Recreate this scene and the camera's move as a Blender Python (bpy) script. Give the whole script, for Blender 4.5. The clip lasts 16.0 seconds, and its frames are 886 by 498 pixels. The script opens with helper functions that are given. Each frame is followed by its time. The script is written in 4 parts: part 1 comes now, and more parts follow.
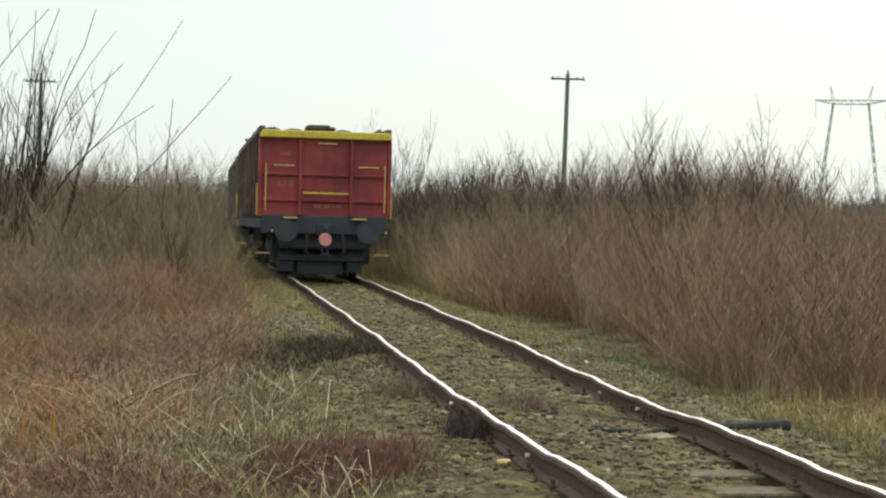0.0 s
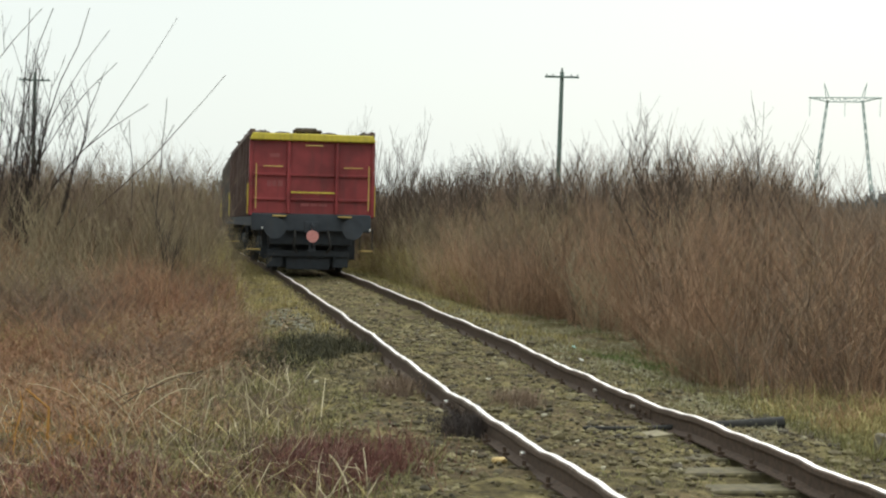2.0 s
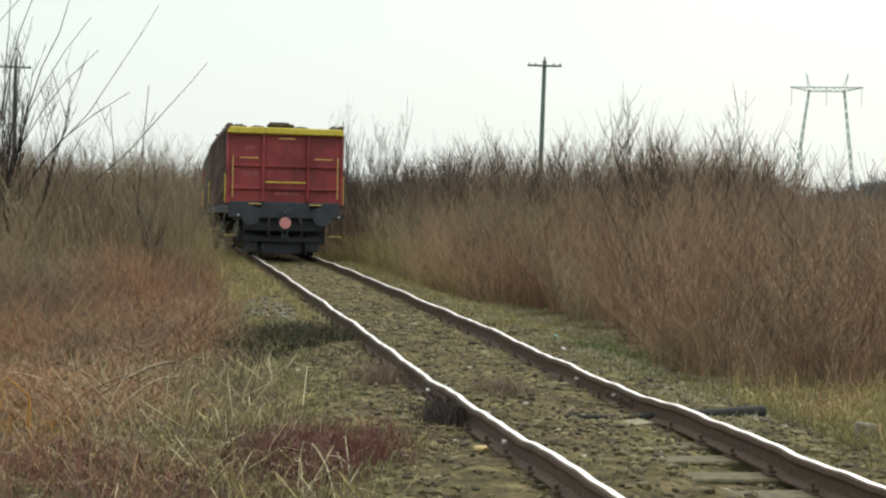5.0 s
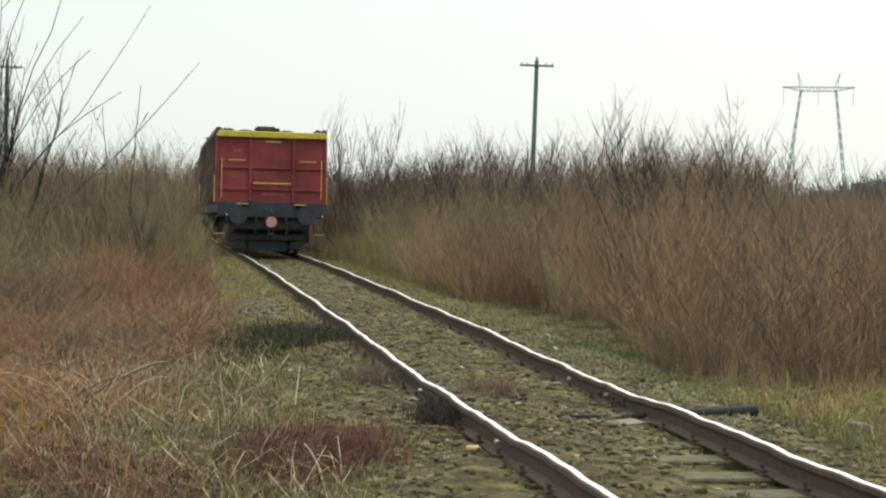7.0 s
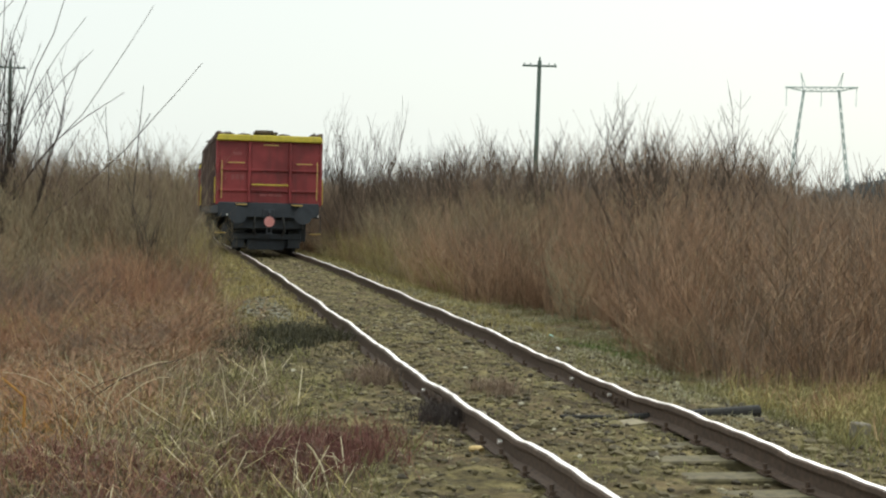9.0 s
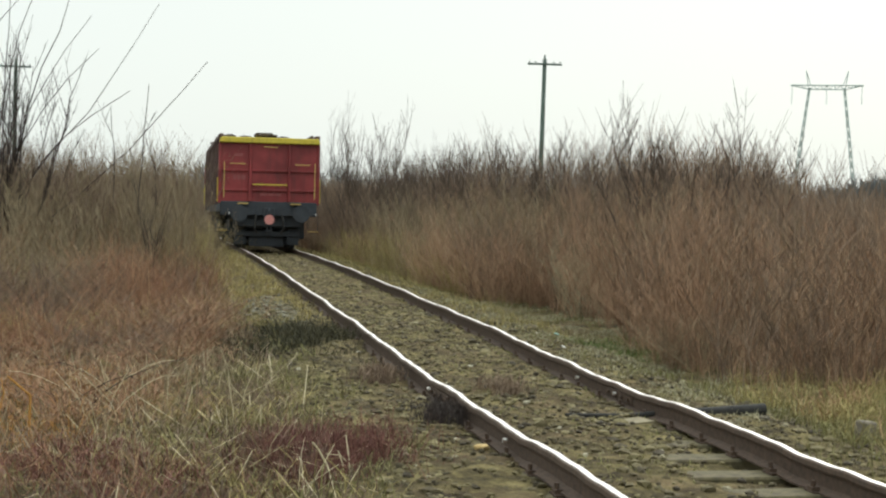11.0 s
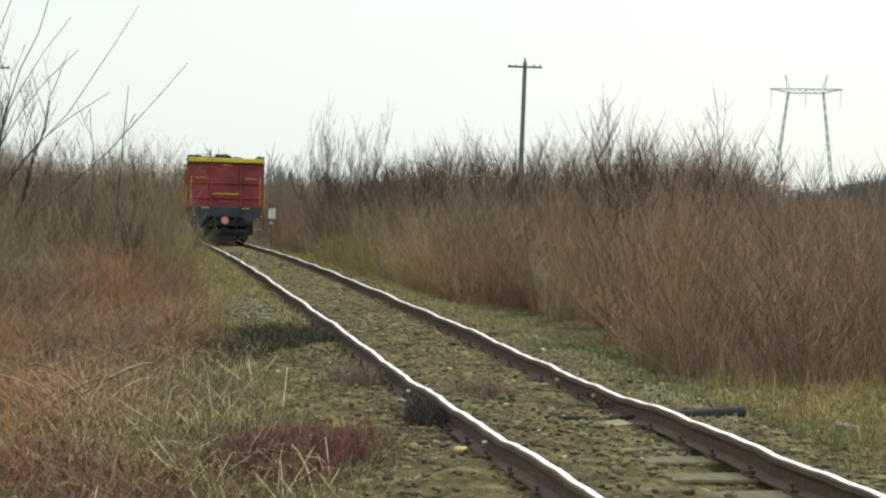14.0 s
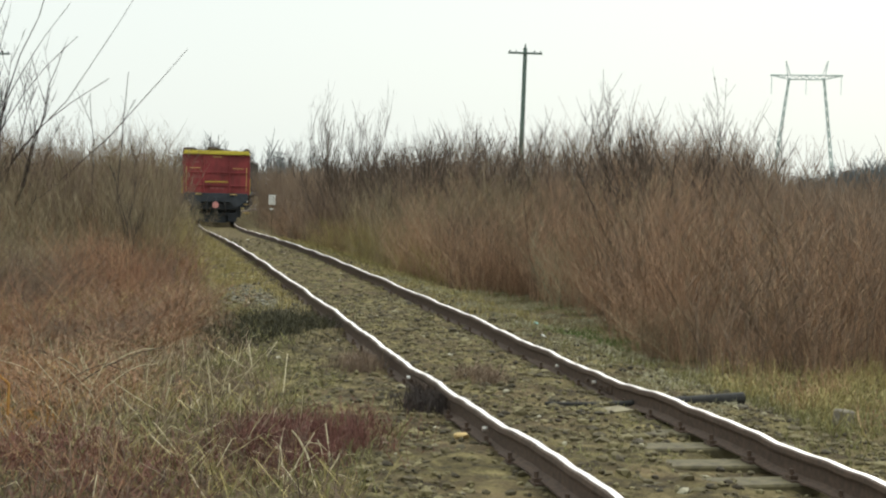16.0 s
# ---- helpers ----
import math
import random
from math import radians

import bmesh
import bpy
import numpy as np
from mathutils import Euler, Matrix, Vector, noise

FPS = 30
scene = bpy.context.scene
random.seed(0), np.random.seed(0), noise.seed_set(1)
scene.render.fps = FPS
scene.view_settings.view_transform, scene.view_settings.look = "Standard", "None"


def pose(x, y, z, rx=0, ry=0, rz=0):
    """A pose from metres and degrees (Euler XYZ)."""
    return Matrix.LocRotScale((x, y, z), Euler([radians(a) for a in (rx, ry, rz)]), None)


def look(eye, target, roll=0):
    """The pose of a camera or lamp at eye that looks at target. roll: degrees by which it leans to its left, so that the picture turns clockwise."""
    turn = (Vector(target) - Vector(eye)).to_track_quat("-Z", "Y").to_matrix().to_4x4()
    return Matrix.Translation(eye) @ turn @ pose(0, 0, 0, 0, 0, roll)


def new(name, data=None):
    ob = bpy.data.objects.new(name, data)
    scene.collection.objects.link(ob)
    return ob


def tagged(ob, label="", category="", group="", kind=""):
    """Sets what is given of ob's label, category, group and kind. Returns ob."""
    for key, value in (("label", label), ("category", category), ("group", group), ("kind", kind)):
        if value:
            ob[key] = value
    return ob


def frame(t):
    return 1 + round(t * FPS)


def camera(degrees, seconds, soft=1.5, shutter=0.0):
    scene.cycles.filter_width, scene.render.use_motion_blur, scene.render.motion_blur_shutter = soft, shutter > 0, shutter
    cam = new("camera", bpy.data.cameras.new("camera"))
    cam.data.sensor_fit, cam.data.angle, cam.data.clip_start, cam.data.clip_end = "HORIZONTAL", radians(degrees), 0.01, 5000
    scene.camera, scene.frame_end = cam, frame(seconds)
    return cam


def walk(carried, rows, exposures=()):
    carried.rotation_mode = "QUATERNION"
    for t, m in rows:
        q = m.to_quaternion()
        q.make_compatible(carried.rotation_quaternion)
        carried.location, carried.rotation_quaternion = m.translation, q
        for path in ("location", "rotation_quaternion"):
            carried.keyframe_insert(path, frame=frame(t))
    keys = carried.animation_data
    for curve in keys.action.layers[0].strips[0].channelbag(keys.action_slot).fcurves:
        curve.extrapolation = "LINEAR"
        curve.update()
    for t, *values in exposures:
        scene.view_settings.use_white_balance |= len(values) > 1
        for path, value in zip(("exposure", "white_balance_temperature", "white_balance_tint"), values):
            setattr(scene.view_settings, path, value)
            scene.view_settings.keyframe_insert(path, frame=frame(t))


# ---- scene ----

# ---------------------------------------------------------------- path of the track
GAUGE_HALF = 0.7525          # rail centre to track centre
TRACK_X = 3.0                # track centre, east of the camera


def smooth(a, b, v):
    s = np.clip((np.asarray(v, float) - a) / (b - a), 0, 1)
    return s * s * (3 - 2 * s)


def track_x(y):
    """Track centre: straight, then a wide right-hand curve."""
    y = np.asarray(y, float)
    return TRACK_X + np.clip(y - 52, 0, None) ** 2 / (2 * 400.0)


def track_z(y):
    """Rail level: worn dips in the near track, a gentle fall further on."""
    y = np.asarray(y, float)
    return (-0.045 * np.exp(-((y - 13.0) / 3.2) ** 2) + 0.02 * np.exp(-((y - 29) / 6) ** 2)
            - 0.30 * smooth(33, 68, y))


def ride_z(y):
    return float(-0.30 * smooth(33, 68, y))


# ---------------------------------------------------------------- camera
cam = camera(32.4, 16.0, soft=2.25)
EYE = (0.0, 0.0, 1.44)
# seconds, pitch, roll, yaw: a telephoto held by hand
LOOKS = [
    (0, -1.308, -1.475, -9.616),
    (0.5, -1.403, -1.415, -9.274),
    (1, -1.462, -1.306, -9.404),
    (1.5, -1.478, -1.374, -9.680),
    (2, -1.371, -1.360, -9.819),
    (2.5, -1.538, -1.351, -9.960),
    (3, -1.621, -1.404, -10.096),
    (3.5, -1.703, -1.394, -10.209),
    (4, -1.753, -1.420, -10.305),
    (6.5, -1.793, -1.476, -10.705),
    (7, -1.782, -1.455, -10.773),
    (7.5, -1.834, -1.460, -10.845),
    (8, -1.832, -1.486, -10.739),
    (8.5, -1.766, -1.491, -10.662),
    (9, -1.773, -1.441, -10.667),
    (11.5, -1.856, -1.405, -10.455),
    (12, -1.967, -1.476, -10.983),
    (12.5, -2.268, -1.430, -11.049),
    (13, -1.882, -1.528, -11.078),
    (13.5, -1.657, -1.552, -10.977),
    (14, -1.725, -1.526, -11.221),
    (14.5, -1.891, -1.516, -10.980),
    (15, -1.784, -1.477, -11.247),
    (15.5, -2.049, -1.502, -11.220),
    (16, -2.239, -1.554, -11.216),
]
walk(cam, [(t, pose(*EYE, 90 + p, r, w)) for t, p, r, w in LOOKS])

# ---------------------------------------------------------------- sky and sun: bright thin overcast
world = bpy.data.worlds.new("overcast_sky")
scene.world = world
world.use_nodes = True
wn, wl = world.node_tree.nodes, world.node_tree.links
sky = wn.new("ShaderNodeTexSky")
sky.sky_type, sky.sun_disc = "NISHITA", False
sky.sun_elevation, sky.sun_rotation = radians(38), radians(40)
sky.air_density, sky.dust_density = 1.0, 4.0
mix = wn.new("ShaderNodeMix")
mix.data_type = "RGBA"
mix.inputs["Factor"].default_value = 0.86
wl.new(sky.outputs[0], mix.inputs["A"])
# cloud cover, brighter towards the zenith as an overcast sky is
wtc, wsep, wmap = wn.new("ShaderNodeTexCoord"), wn.new("ShaderNodeSeparateXYZ"), wn.new("ShaderNodeMapRange")
wl.new(wtc.outputs["Generated"], wsep.inputs[0])
wl.new(wsep.outputs["Z"], wmap.inputs["Value"])
wmap.inputs["From Min"].default_value = 0.2
wmap.inputs["To Min"].default_value, wmap.inputs["To Max"].default_value = 0.775, 1.54
cloud = wn.new("ShaderNodeMix")
cloud.data_type, cloud.blend_type = "RGBA", "MULTIPLY"
cloud.inputs["Factor"].default_value = 1.0
cloud.inputs["A"].default_value = (10.3, 11.15, 10.65, 1)
wl.new(wmap.outputs[0], cloud.inputs["B"])
wl.new(cloud.outputs["Result"], mix.inputs["B"])
wl.new(mix.outputs["Result"], wn["Background"].inputs["Color"])
wn["Background"].inputs["Strength"].default_value = 0.1
sun = new("sun", bpy.data.lights.new("sun", "SUN"))
sun.data.energy, sun.data.angle, sun.data.color = 1.4, radians(14), (1, 0.96, 0.9)
sun.matrix_basis = look((30, 36, 37), (0, 0, 0))
scene.view_settings.exposure = 0.24


# ---------------------------------------------------------------- materials
def nodes_of(name):
    m = bpy.data.materials.new(name)
    m.use_nodes = True
    return m, m.node_tree.nodes, m.node_tree.links, m.node_tree.nodes["Principled BSDF"]


def ramp(n, stops):
    r = n.new("ShaderNodeValToRGB")
    e = r.color_ramp.elements
    while len(e) < len(stops):
        e.new(0.5)
    for el, (p, c) in zip(e, stops):
        el.position, el.color = p, (*c, 1)
    return r


def noise_node(n, l, scale, detail=4, rough=0.6, coord="Object", stretch=(1, 1, 1)):
    tc, mp, nz = n.new("ShaderNodeTexCoord"), n.new("ShaderNodeMapping"), n.new("ShaderNodeTexNoise")
    mp.inputs["Scale"].default_value = stretch
    nz.inputs["Scale"].default_value, nz.inputs["Detail"].default_value, nz.inputs["Roughness"].default_value = scale, detail, rough
    l.new(tc.outputs[coord], mp.inputs["Vector"])
    l.new(mp.outputs[0], nz.inputs["Vector"])
    return nz


def mixed(n, l, fac, a, b, how="MIX"):
    m = n.new("ShaderNodeMix")
    m.data_type, m.blend_type = "RGBA", how
    for sock, v in (("Factor", fac), ("A", a), ("B", b)):
        if isinstance(v, bpy.types.NodeSocket):
            l.new(v, m.inputs[sock])
        elif sock == "Factor":
            m.inputs[sock].default_value = v
        else:
            m.inputs[sock].default_value = (*v, 1)
    return m.outputs["Result"]


def bump(n, l, b, height, strength=0.4, distance=0.01):
    k = n.new("ShaderNodeBump")
    k.inputs["Strength"].default_value, k.inputs["Distance"].default_value = strength, distance
    l.new(height, k.inputs["Height"])
    l.new(k.outputs[0], b.inputs["Normal"])


def plant(name, stops, rough=0.85):
    """Stems and blades: each one a colour of its own from the ramp, with fine mottling."""
    m, n, l, b = nodes_of(name)
    geo, obi = n.new("ShaderNodeNewGeometry"), n.new("ShaderNodeObjectInfo")
    add = n.new("ShaderNodeMath")
    add.operation = "MULTIPLY_ADD"
    l.new(geo.outputs["Random Per Island"], add.inputs[0])
    add.inputs[1].default_value = 0.65
    sc = n.new("ShaderNodeMath")
    sc.operation = "MULTIPLY"
    l.new(obi.outputs["Random"], sc.inputs[0])
    sc.inputs[1].default_value = 0.35
    l.new(sc.outputs[0], add.inputs[2])
    r = ramp(n, stops)
    l.new(add.outputs[0], r.inputs[0])
    nz = noise_node(n, l, 9)
    col = mixed(n, l, 0.35, r.outputs[0], ramp_from(n, l, nz, [(0.3, (0.5, 0.5, 0.5)), (0.7, (1.2, 1.15, 1.1))]), "MULTIPLY")
    l.new(col, b.inputs["Base Color"])
    b.inputs["Roughness"].default_value = rough
    b.inputs["Specular IOR Level"].default_value = 0.2
    return m


def ramp_from(n, l, nz, stops):
    r = ramp(n, stops)
    l.new(nz.outputs["Fac"], r.inputs[0])
    return r.outputs[0]


def painted(name, base, rust=(0.09, 0.04, 0.025), amount=0.45, dirt=(0.05, 0.04, 0.035), rough=0.6, scale=3.0, fade=1.25):
    """Weathered paint on steel: fading, vertical dirt streaks, rust spots."""
    m, n, l, b = nodes_of(name)
    big, fine = noise_node(n, l, scale, 5), noise_node(n, l, 22, 6, 0.7)
    streak = noise_node(n, l, 9, 4, 0.6, "Object", (1, 1, 0.12))
    faded = tuple(min(1, c * fade + 0.012) for c in base)
    col = ramp_from(n, l, big, [(0.35, base), (0.7, faded)])
    col = mixed(n, l, ramp_from(n, l, streak, [(0.5, (0, 0, 0)), (0.78, (amount,) * 3)]), col, dirt)
    col = mixed(n, l, ramp_from(n, l, fine, [(0.6, (0, 0, 0)), (0.72, (amount,) * 3)]), col, rust)
    l.new(col, b.inputs["Base Color"])
    b.inputs["Roughness"].default_value = rough
    bump(n, l, b, fine.outputs["Fac"], 0.25, 0.004)
    return m


def plain(name, a, c, scale=12, rough=0.7, metal=0.0, bumps=0.3, depth=0.005):
    m, n, l, b = nodes_of(name)
    nz = noise_node(n, l, scale, 6, 0.65)
    l.new(ramp_from(n, l, nz, [(0.3, a), (0.72, c)]), b.inputs["Base Color"])
    b.inputs["Roughness"].default_value, b.inputs["Metallic"].default_value = rough, metal
    bump(n, l, b, nz.outputs["Fac"], bumps, depth)
    return m


def ground_material():
    m, n, l, b = nodes_of("overgrown_mud")
    big, mid, fine = noise_node(n, l, 1.1, 6, 0.65), noise_node(n, l, 3.6, 7, 0.72), noise_node(n, l, 32, 6, 0.7)
    moss = ramp_from(n, l, mid, [(0.36, (0.037, 0.028, 0.015)), (0.5, (0.122, 0.100, 0.044)), (0.66, (0.265, 0.220, 0.102))])
    mud = ramp_from(n, l, mid, [(0.34, (0.033, 0.023, 0.014)), (0.66, (0.180, 0.132, 0.070))])
    col = mixed(n, l, ramp_from(n, l, big, [(0.42, (0, 0, 0)), (0.62, (1, 1, 1))]), moss, mud)
    col = mixed(n, l, 0.55, col, ramp_from(n, l, fine, [(0.3, (0.45, 0.45, 0.45)), (0.7, (1.35, 1.33, 1.25))]), "MULTIPLY")
    l.new(col, b.inputs["Base Color"])
    b.inputs["Roughness"].default_value = 0.95
    b.inputs["Specular IOR Level"].default_value = 0.15
    bump(n, l, b, fine.outputs["Fac"], 0.9, 0.03)
    return m


def stone_material(name, single):
    """Mossy stones: each one its own tone, by object (single) or by island of a joined mesh."""
    m, n, l, b = nodes_of(name)
    geo = n.new("ShaderNodeObjectInfo" if single else "ShaderNodeNewGeometry")
    r = ramp(n, [(0.0, (0.035, 0.026, 0.014)), (0.4, (0.100, 0.080, 0.038)), (0.8, (0.165, 0.138, 0.066)), (0.985, (0.23, 0.195, 0.10)), (1.0, (0.45, 0.42, 0.33))])
    l.new(geo.outputs["Random" if single else "Random Per Island"], r.inputs[0])
    nz = noise_node(n, l, 40, 4)
    l.new(mixed(n, l, 0.5, r.outputs[0], ramp_from(n, l, nz, [(0.3, (0.5, 0.5, 0.45)), (0.7, (1.2, 1.2, 1.1))]), "MULTIPLY"), b.inputs["Base Color"])
    b.inputs["Roughness"].default_value = 0.9
    bump(n, l, b, nz.outputs["Fac"], 0.5, 0.006)
    return m


MUD, BALLAST, STONE = ground_material(), stone_material("mossy_ballast", False), stone_material("mossy_ballast_stone", True)
THICKET = plant("reddish_brown_stems", [(0.0, (0.09, 0.056, 0.039)), (0.3, (0.262, 0.163, 0.107)), (0.65, (0.45, 0.288, 0.187)), (0.88, (0.54, 0.395, 0.252)), (1.0, (0.64, 0.55, 0.34))])
DARKSTEM = plant("dark_bare_stems", [(0.0, (0.072, 0.053, 0.041)), (0.6, (0.208, 0.148, 0.107)), (1.0, (0.36, 0.272, 0.195))])
OLIVESTEM = plant("olive_brown_stems", [(0.0, (0.10, 0.080, 0.053)), (0.5, (0.27, 0.216, 0.137)), (1.0, (0.43, 0.36, 0.23))])
BLACKSTEM = plant("near_black_branches", [(0.0, (0.022, 0.018, 0.018)), (1.0, (0.075, 0.058, 0.050))])
REDWEED = plant("rust_red_weed_stems", [(0.0, (0.09, 0.048, 0.034)), (0.35, (0.27, 0.142, 0.088)), (0.75, (0.39, 0.225, 0.135)), (1.0, (0.56, 0.44, 0.25))])
CRIMSON = plant("dark_crimson_stems", [(0.0, (0.085, 0.034, 0.032)), (0.6, (0.185, 0.082, 0.066)), (1.0, (0.32, 0.18, 0.12))])
STRAW = plant("dry_straw_blades", [(0.0, (0.12, 0.094, 0.038)), (0.45, (0.315, 0.260, 0.108)), (0.82, (0.51, 0.43, 0.195)), (1.0, (0.67, 0.60, 0.35))])
GREEN = plant("dull_green_blades", [(0.0, (0.10, 0.09, 0.04)), (0.5, (0.215, 0.20, 0.088)), (0.85, (0.29, 0.29, 0.115)), (1.0, (0.44, 0.40, 0.21))])
DUSKSTEM = plant("dusky_bare_branches", [(0.0, (0.045, 0.035, 0.030)), (1.0, (0.15, 0.115, 0.09))])
SAGE = plant("grey_green_weed_stems", [(0.0, (0.14, 0.132, 0.088)), (0.5, (0.30, 0.282, 0.185)), (1.0, (0.46, 0.43, 0.295))])
# sedge green taken near black: the shade of a hollow is in the colour
SEDGE = plant("shade_darkened_green_sedge", [(0.0, (0.020, 0.020, 0.013)), (0.6, (0.046, 0.045, 0.026)), (1.0, (0.13, 0.115, 0.065))])
FRESH = plant("fresh_green_blades", [(0.0, (0.09, 0.12, 0.04)), (1.0, (0.22, 0.28, 0.10))])
ORANGE = plant("orange_dead_stalks", [(0.0, (0.28, 0.12, 0.03)), (0.6, (0.46, 0.23, 0.06)), (1.0, (0.55, 0.35, 0.13))])
PALE = plant("pale_dead_stalks", [(0.0, (0.42, 0.355, 0.225)), (1.0, (0.68, 0.60, 0.41))])
# far trees: distance haze is put into these grey and bluish colours
FARWOOD = plant("hazy_bare_trees", [(0.0, (0.11, 0.115, 0.12)), (1.0, (0.20, 0.205, 0.21))])
FARHAZE = plant("haze_blued_far_trees", [(0.0, (0.10, 0.112, 0.12)), (1.0, (0.18, 0.195, 0.205))])
RED = painted("faded_red_paint", (0.175, 0.017, 0.019), dirt=(0.045, 0.022, 0.020), amount=0.5, rough=0.5, scale=1.3, fade=1.75)
YELLOW = painted("yellow_paint", (0.50, 0.40, 0.035), amount=0.45, rough=0.55, scale=5)
PALEYELLOW = painted("dirty_yellow_paint", (0.52, 0.36, 0.10), amount=0.4)
# dark steel, its base raised and blued to include the haze before it
BLACK = painted("haze_lifted_sooty_steel", (0.032, 0.038, 0.047), rust=(0.048, 0.040, 0.035), amount=0.4, rough=0.85)
SIDE = painted("rusty_brown_wagon_side", (0.075, 0.042, 0.034), dirt=(0.19, 0.15, 0.12), amount=0.75, rough=0.75)
FADED = painted("chalky_faded_red_paint", (0.25, 0.062, 0.060), amount=0.4)
GREYSIDE = painted("grey_brown_wagon_side", (0.095, 0.085, 0.075), amount=0.6, rough=0.8)
LAMPRED = plain("chalky_red_disc", (0.50, 0.17, 0.16), (0.72, 0.33, 0.30), 30, 0.5)
WHITE = plain("dirty_white_paint", (0.50, 0.50, 0.47), (0.75, 0.75, 0.72), 8, 0.6)
LOAD = plain("dark_scrap_load", (0.035, 0.026, 0.02), (0.12, 0.09, 0.065), 7, 0.9, 0, 0.8, 0.05)
RAILSIDE = plain("rusted_rail_steel", (0.036, 0.022, 0.015), (0.105, 0.064, 0.041), 26, 0.8, 0.0, 0.4, 0.004)
RAILTOP = plain("polished_rail_head", (0.74, 0.69, 0.66), (0.97, 0.94, 0.92), 14, 0.42, 1.0, 0.30, 0.003)
rn, rl = RAILTOP.node_tree.nodes, RAILTOP.node_tree.links
rl.new(ramp_from(rn, rl, noise_node(rn, rl, 9, 5, 0.75, "Object", (4, 1, 1)), [(0.35, (0.30, 0.30, 0.30)), (0.65, (0.62, 0.62, 0.62))]), rn["Principled BSDF"].inputs["Roughness"])
TIMBER = plain("weathered_sleeper_timber", (0.045, 0.037, 0.019), (0.150, 0.125, 0.062), 11, 0.9, 0, 0.6, 0.01)
POLEWOOD = plain("greenish_weathered_pole", (0.075, 0.115, 0.10), (0.15, 0.20, 0.175), 8, 0.85)
LATTICE = plain("pale_galvanised_lattice", (0.34, 0.43, 0.42), (0.48, 0.57, 0.55), 3, 0.6)
RUBBER = plain("black_pipe", (0.014, 0.014, 0.014), (0.035, 0.032, 0.028), 20, 0.85)
PALEWOOD = plain("pale_old_wood", (0.12, 0.10, 0.06), (0.27, 0.235, 0.145), 14, 0.9)
CONCRETE = plain("grey_brown_concrete", (0.09, 0.075, 0.055), (0.24, 0.21, 0.165), 18, 0.95, 0, 0.5, 0.006)
ASH = plain("pale_grey_gravel", (0.12, 0.115, 0.085), (0.27, 0.26, 0.20), 30, 0.95)
TURQ = plain("turquoise_plastic", (0.25, 0.55, 0.48), (0.40, 0.70, 0.62), 20, 0.5)
OCHRE = plain("ochre_stone", (0.40, 0.27, 0.10), (0.62, 0.46, 0.22), 30, 0.9)


# ---------------------------------------------------------------- mesh helpers
def mesh_of(name, verts, faces, material):
    me = bpy.data.meshes.new(name)
    me.from_pydata(np.asarray(verts).tolist(), [], faces if isinstance(faces, list) else faces.tolist())
    me.materials.append(material)
    return me


def part(name, bm, material, parent, label=""):
    me = bpy.data.meshes.new(name)
    bm.to_mesh(me)
    bm.free()
    me.materials.append(material)
    ob = new(name, me)
    ob.parent = parent
    return tagged(ob, label)


def boxes(*specs, bevel=0.0):
    """A bmesh of boxes (x0, x1, y0, y1, z0, z1), bevelled."""
    bm = bmesh.new()
    for x0, x1, y0, y1, z0, z1 in specs:
        r = bmesh.ops.create_cube(bm, size=1.0)
        bmesh.ops.scale(bm, vec=(x1 - x0, y1 - y0, z1 - z0), verts=r["verts"])
        bmesh.ops.translate(bm, vec=((x0 + x1) / 2, (y0 + y1) / 2, (z0 + z1) / 2), verts=r["verts"])
    if bevel:
        bmesh.ops.bevel(bm, geom=bm.edges[:], offset=bevel, segments=1, affect="EDGES")
    return bm


def add_disc(bm, centre, r0, r1, depth, axis="Y", segs=20):
    """A cone or cylinder into bm, along an axis, from r0 to r1."""
    turn = {"Y": pose(0, 0, 0, -90, 0, 0), "X": pose(0, 0, 0, 0, 90, 0), "Z": Matrix()}[axis]
    bmesh.ops.create_cone(bm, cap_ends=True, segments=segs, radius1=r0, radius2=r1, depth=depth,
                          matrix=Matrix.Translation(centre) @ turn)
    return bm


def tubes(lines, radii, sides=3):
    """Many tapered stems at once: lines (n, k, 3), radii (n, k). Vertices and quads."""
    lines, radii = np.asarray(lines, float), np.asarray(radii, float)
    n, k, _ = lines.shape
    tang = np.gradient(lines, axis=1)
    tang /= np.linalg.norm(tang, axis=2, keepdims=True) + 1e-9
    ref = np.array([0.83, 0.55, 0.09])
    u = np.cross(tang, ref)
    u /= np.linalg.norm(u, axis=2, keepdims=True) + 1e-9
    v = np.cross(tang, u)
    a = np.arange(sides) * 2 * np.pi / sides
    ring = u[:, :, None] * np.cos(a)[None, None, :, None] + v[:, :, None] * np.sin(a)[None, None, :, None]
    verts = (lines[:, :, None] + ring * radii[:, :, None, None]).reshape(-1, 3)
    i, j, s = np.meshgrid(np.arange(n), np.arange(k - 1), np.arange(sides), indexing="ij")
    base, s2 = (i * k + j) * sides, (s + 1) % sides
    quads = np.stack([base + s, base + s2, base + sides + s2, base + sides + s], -1).reshape(-1, 4)
    return verts, quads


def joined(sets):
    vs, fs, off = [], [], 0
    for v, f in sets:
        vs.append(v)
        fs.append(np.asarray(f) + off)
        off += len(v)
    return np.concatenate(vs), np.concatenate(fs)


def stem_lines(rng, base, height, lean, k=5, wobble=0.03):
    """Curved stems from base points (n, 3): height (n,), lean (n, 2) metres at the tip."""
    n = len(base)
    s = np.linspace(0, 1, k)[None, :, None]
    line = base[:, None, :] + np.zeros((n, k, 3))
    line[:, :, 2] += height[:, None] * s[:, :, 0]
    line[:, :, :2] += lean[:, None, :] * s ** 1.6
    line[:, 1:, :2] += rng.normal(0, wobble, (n, k - 1, 2)) * height[:, None, None] * s[:, 1:] ** 0.5
    return line


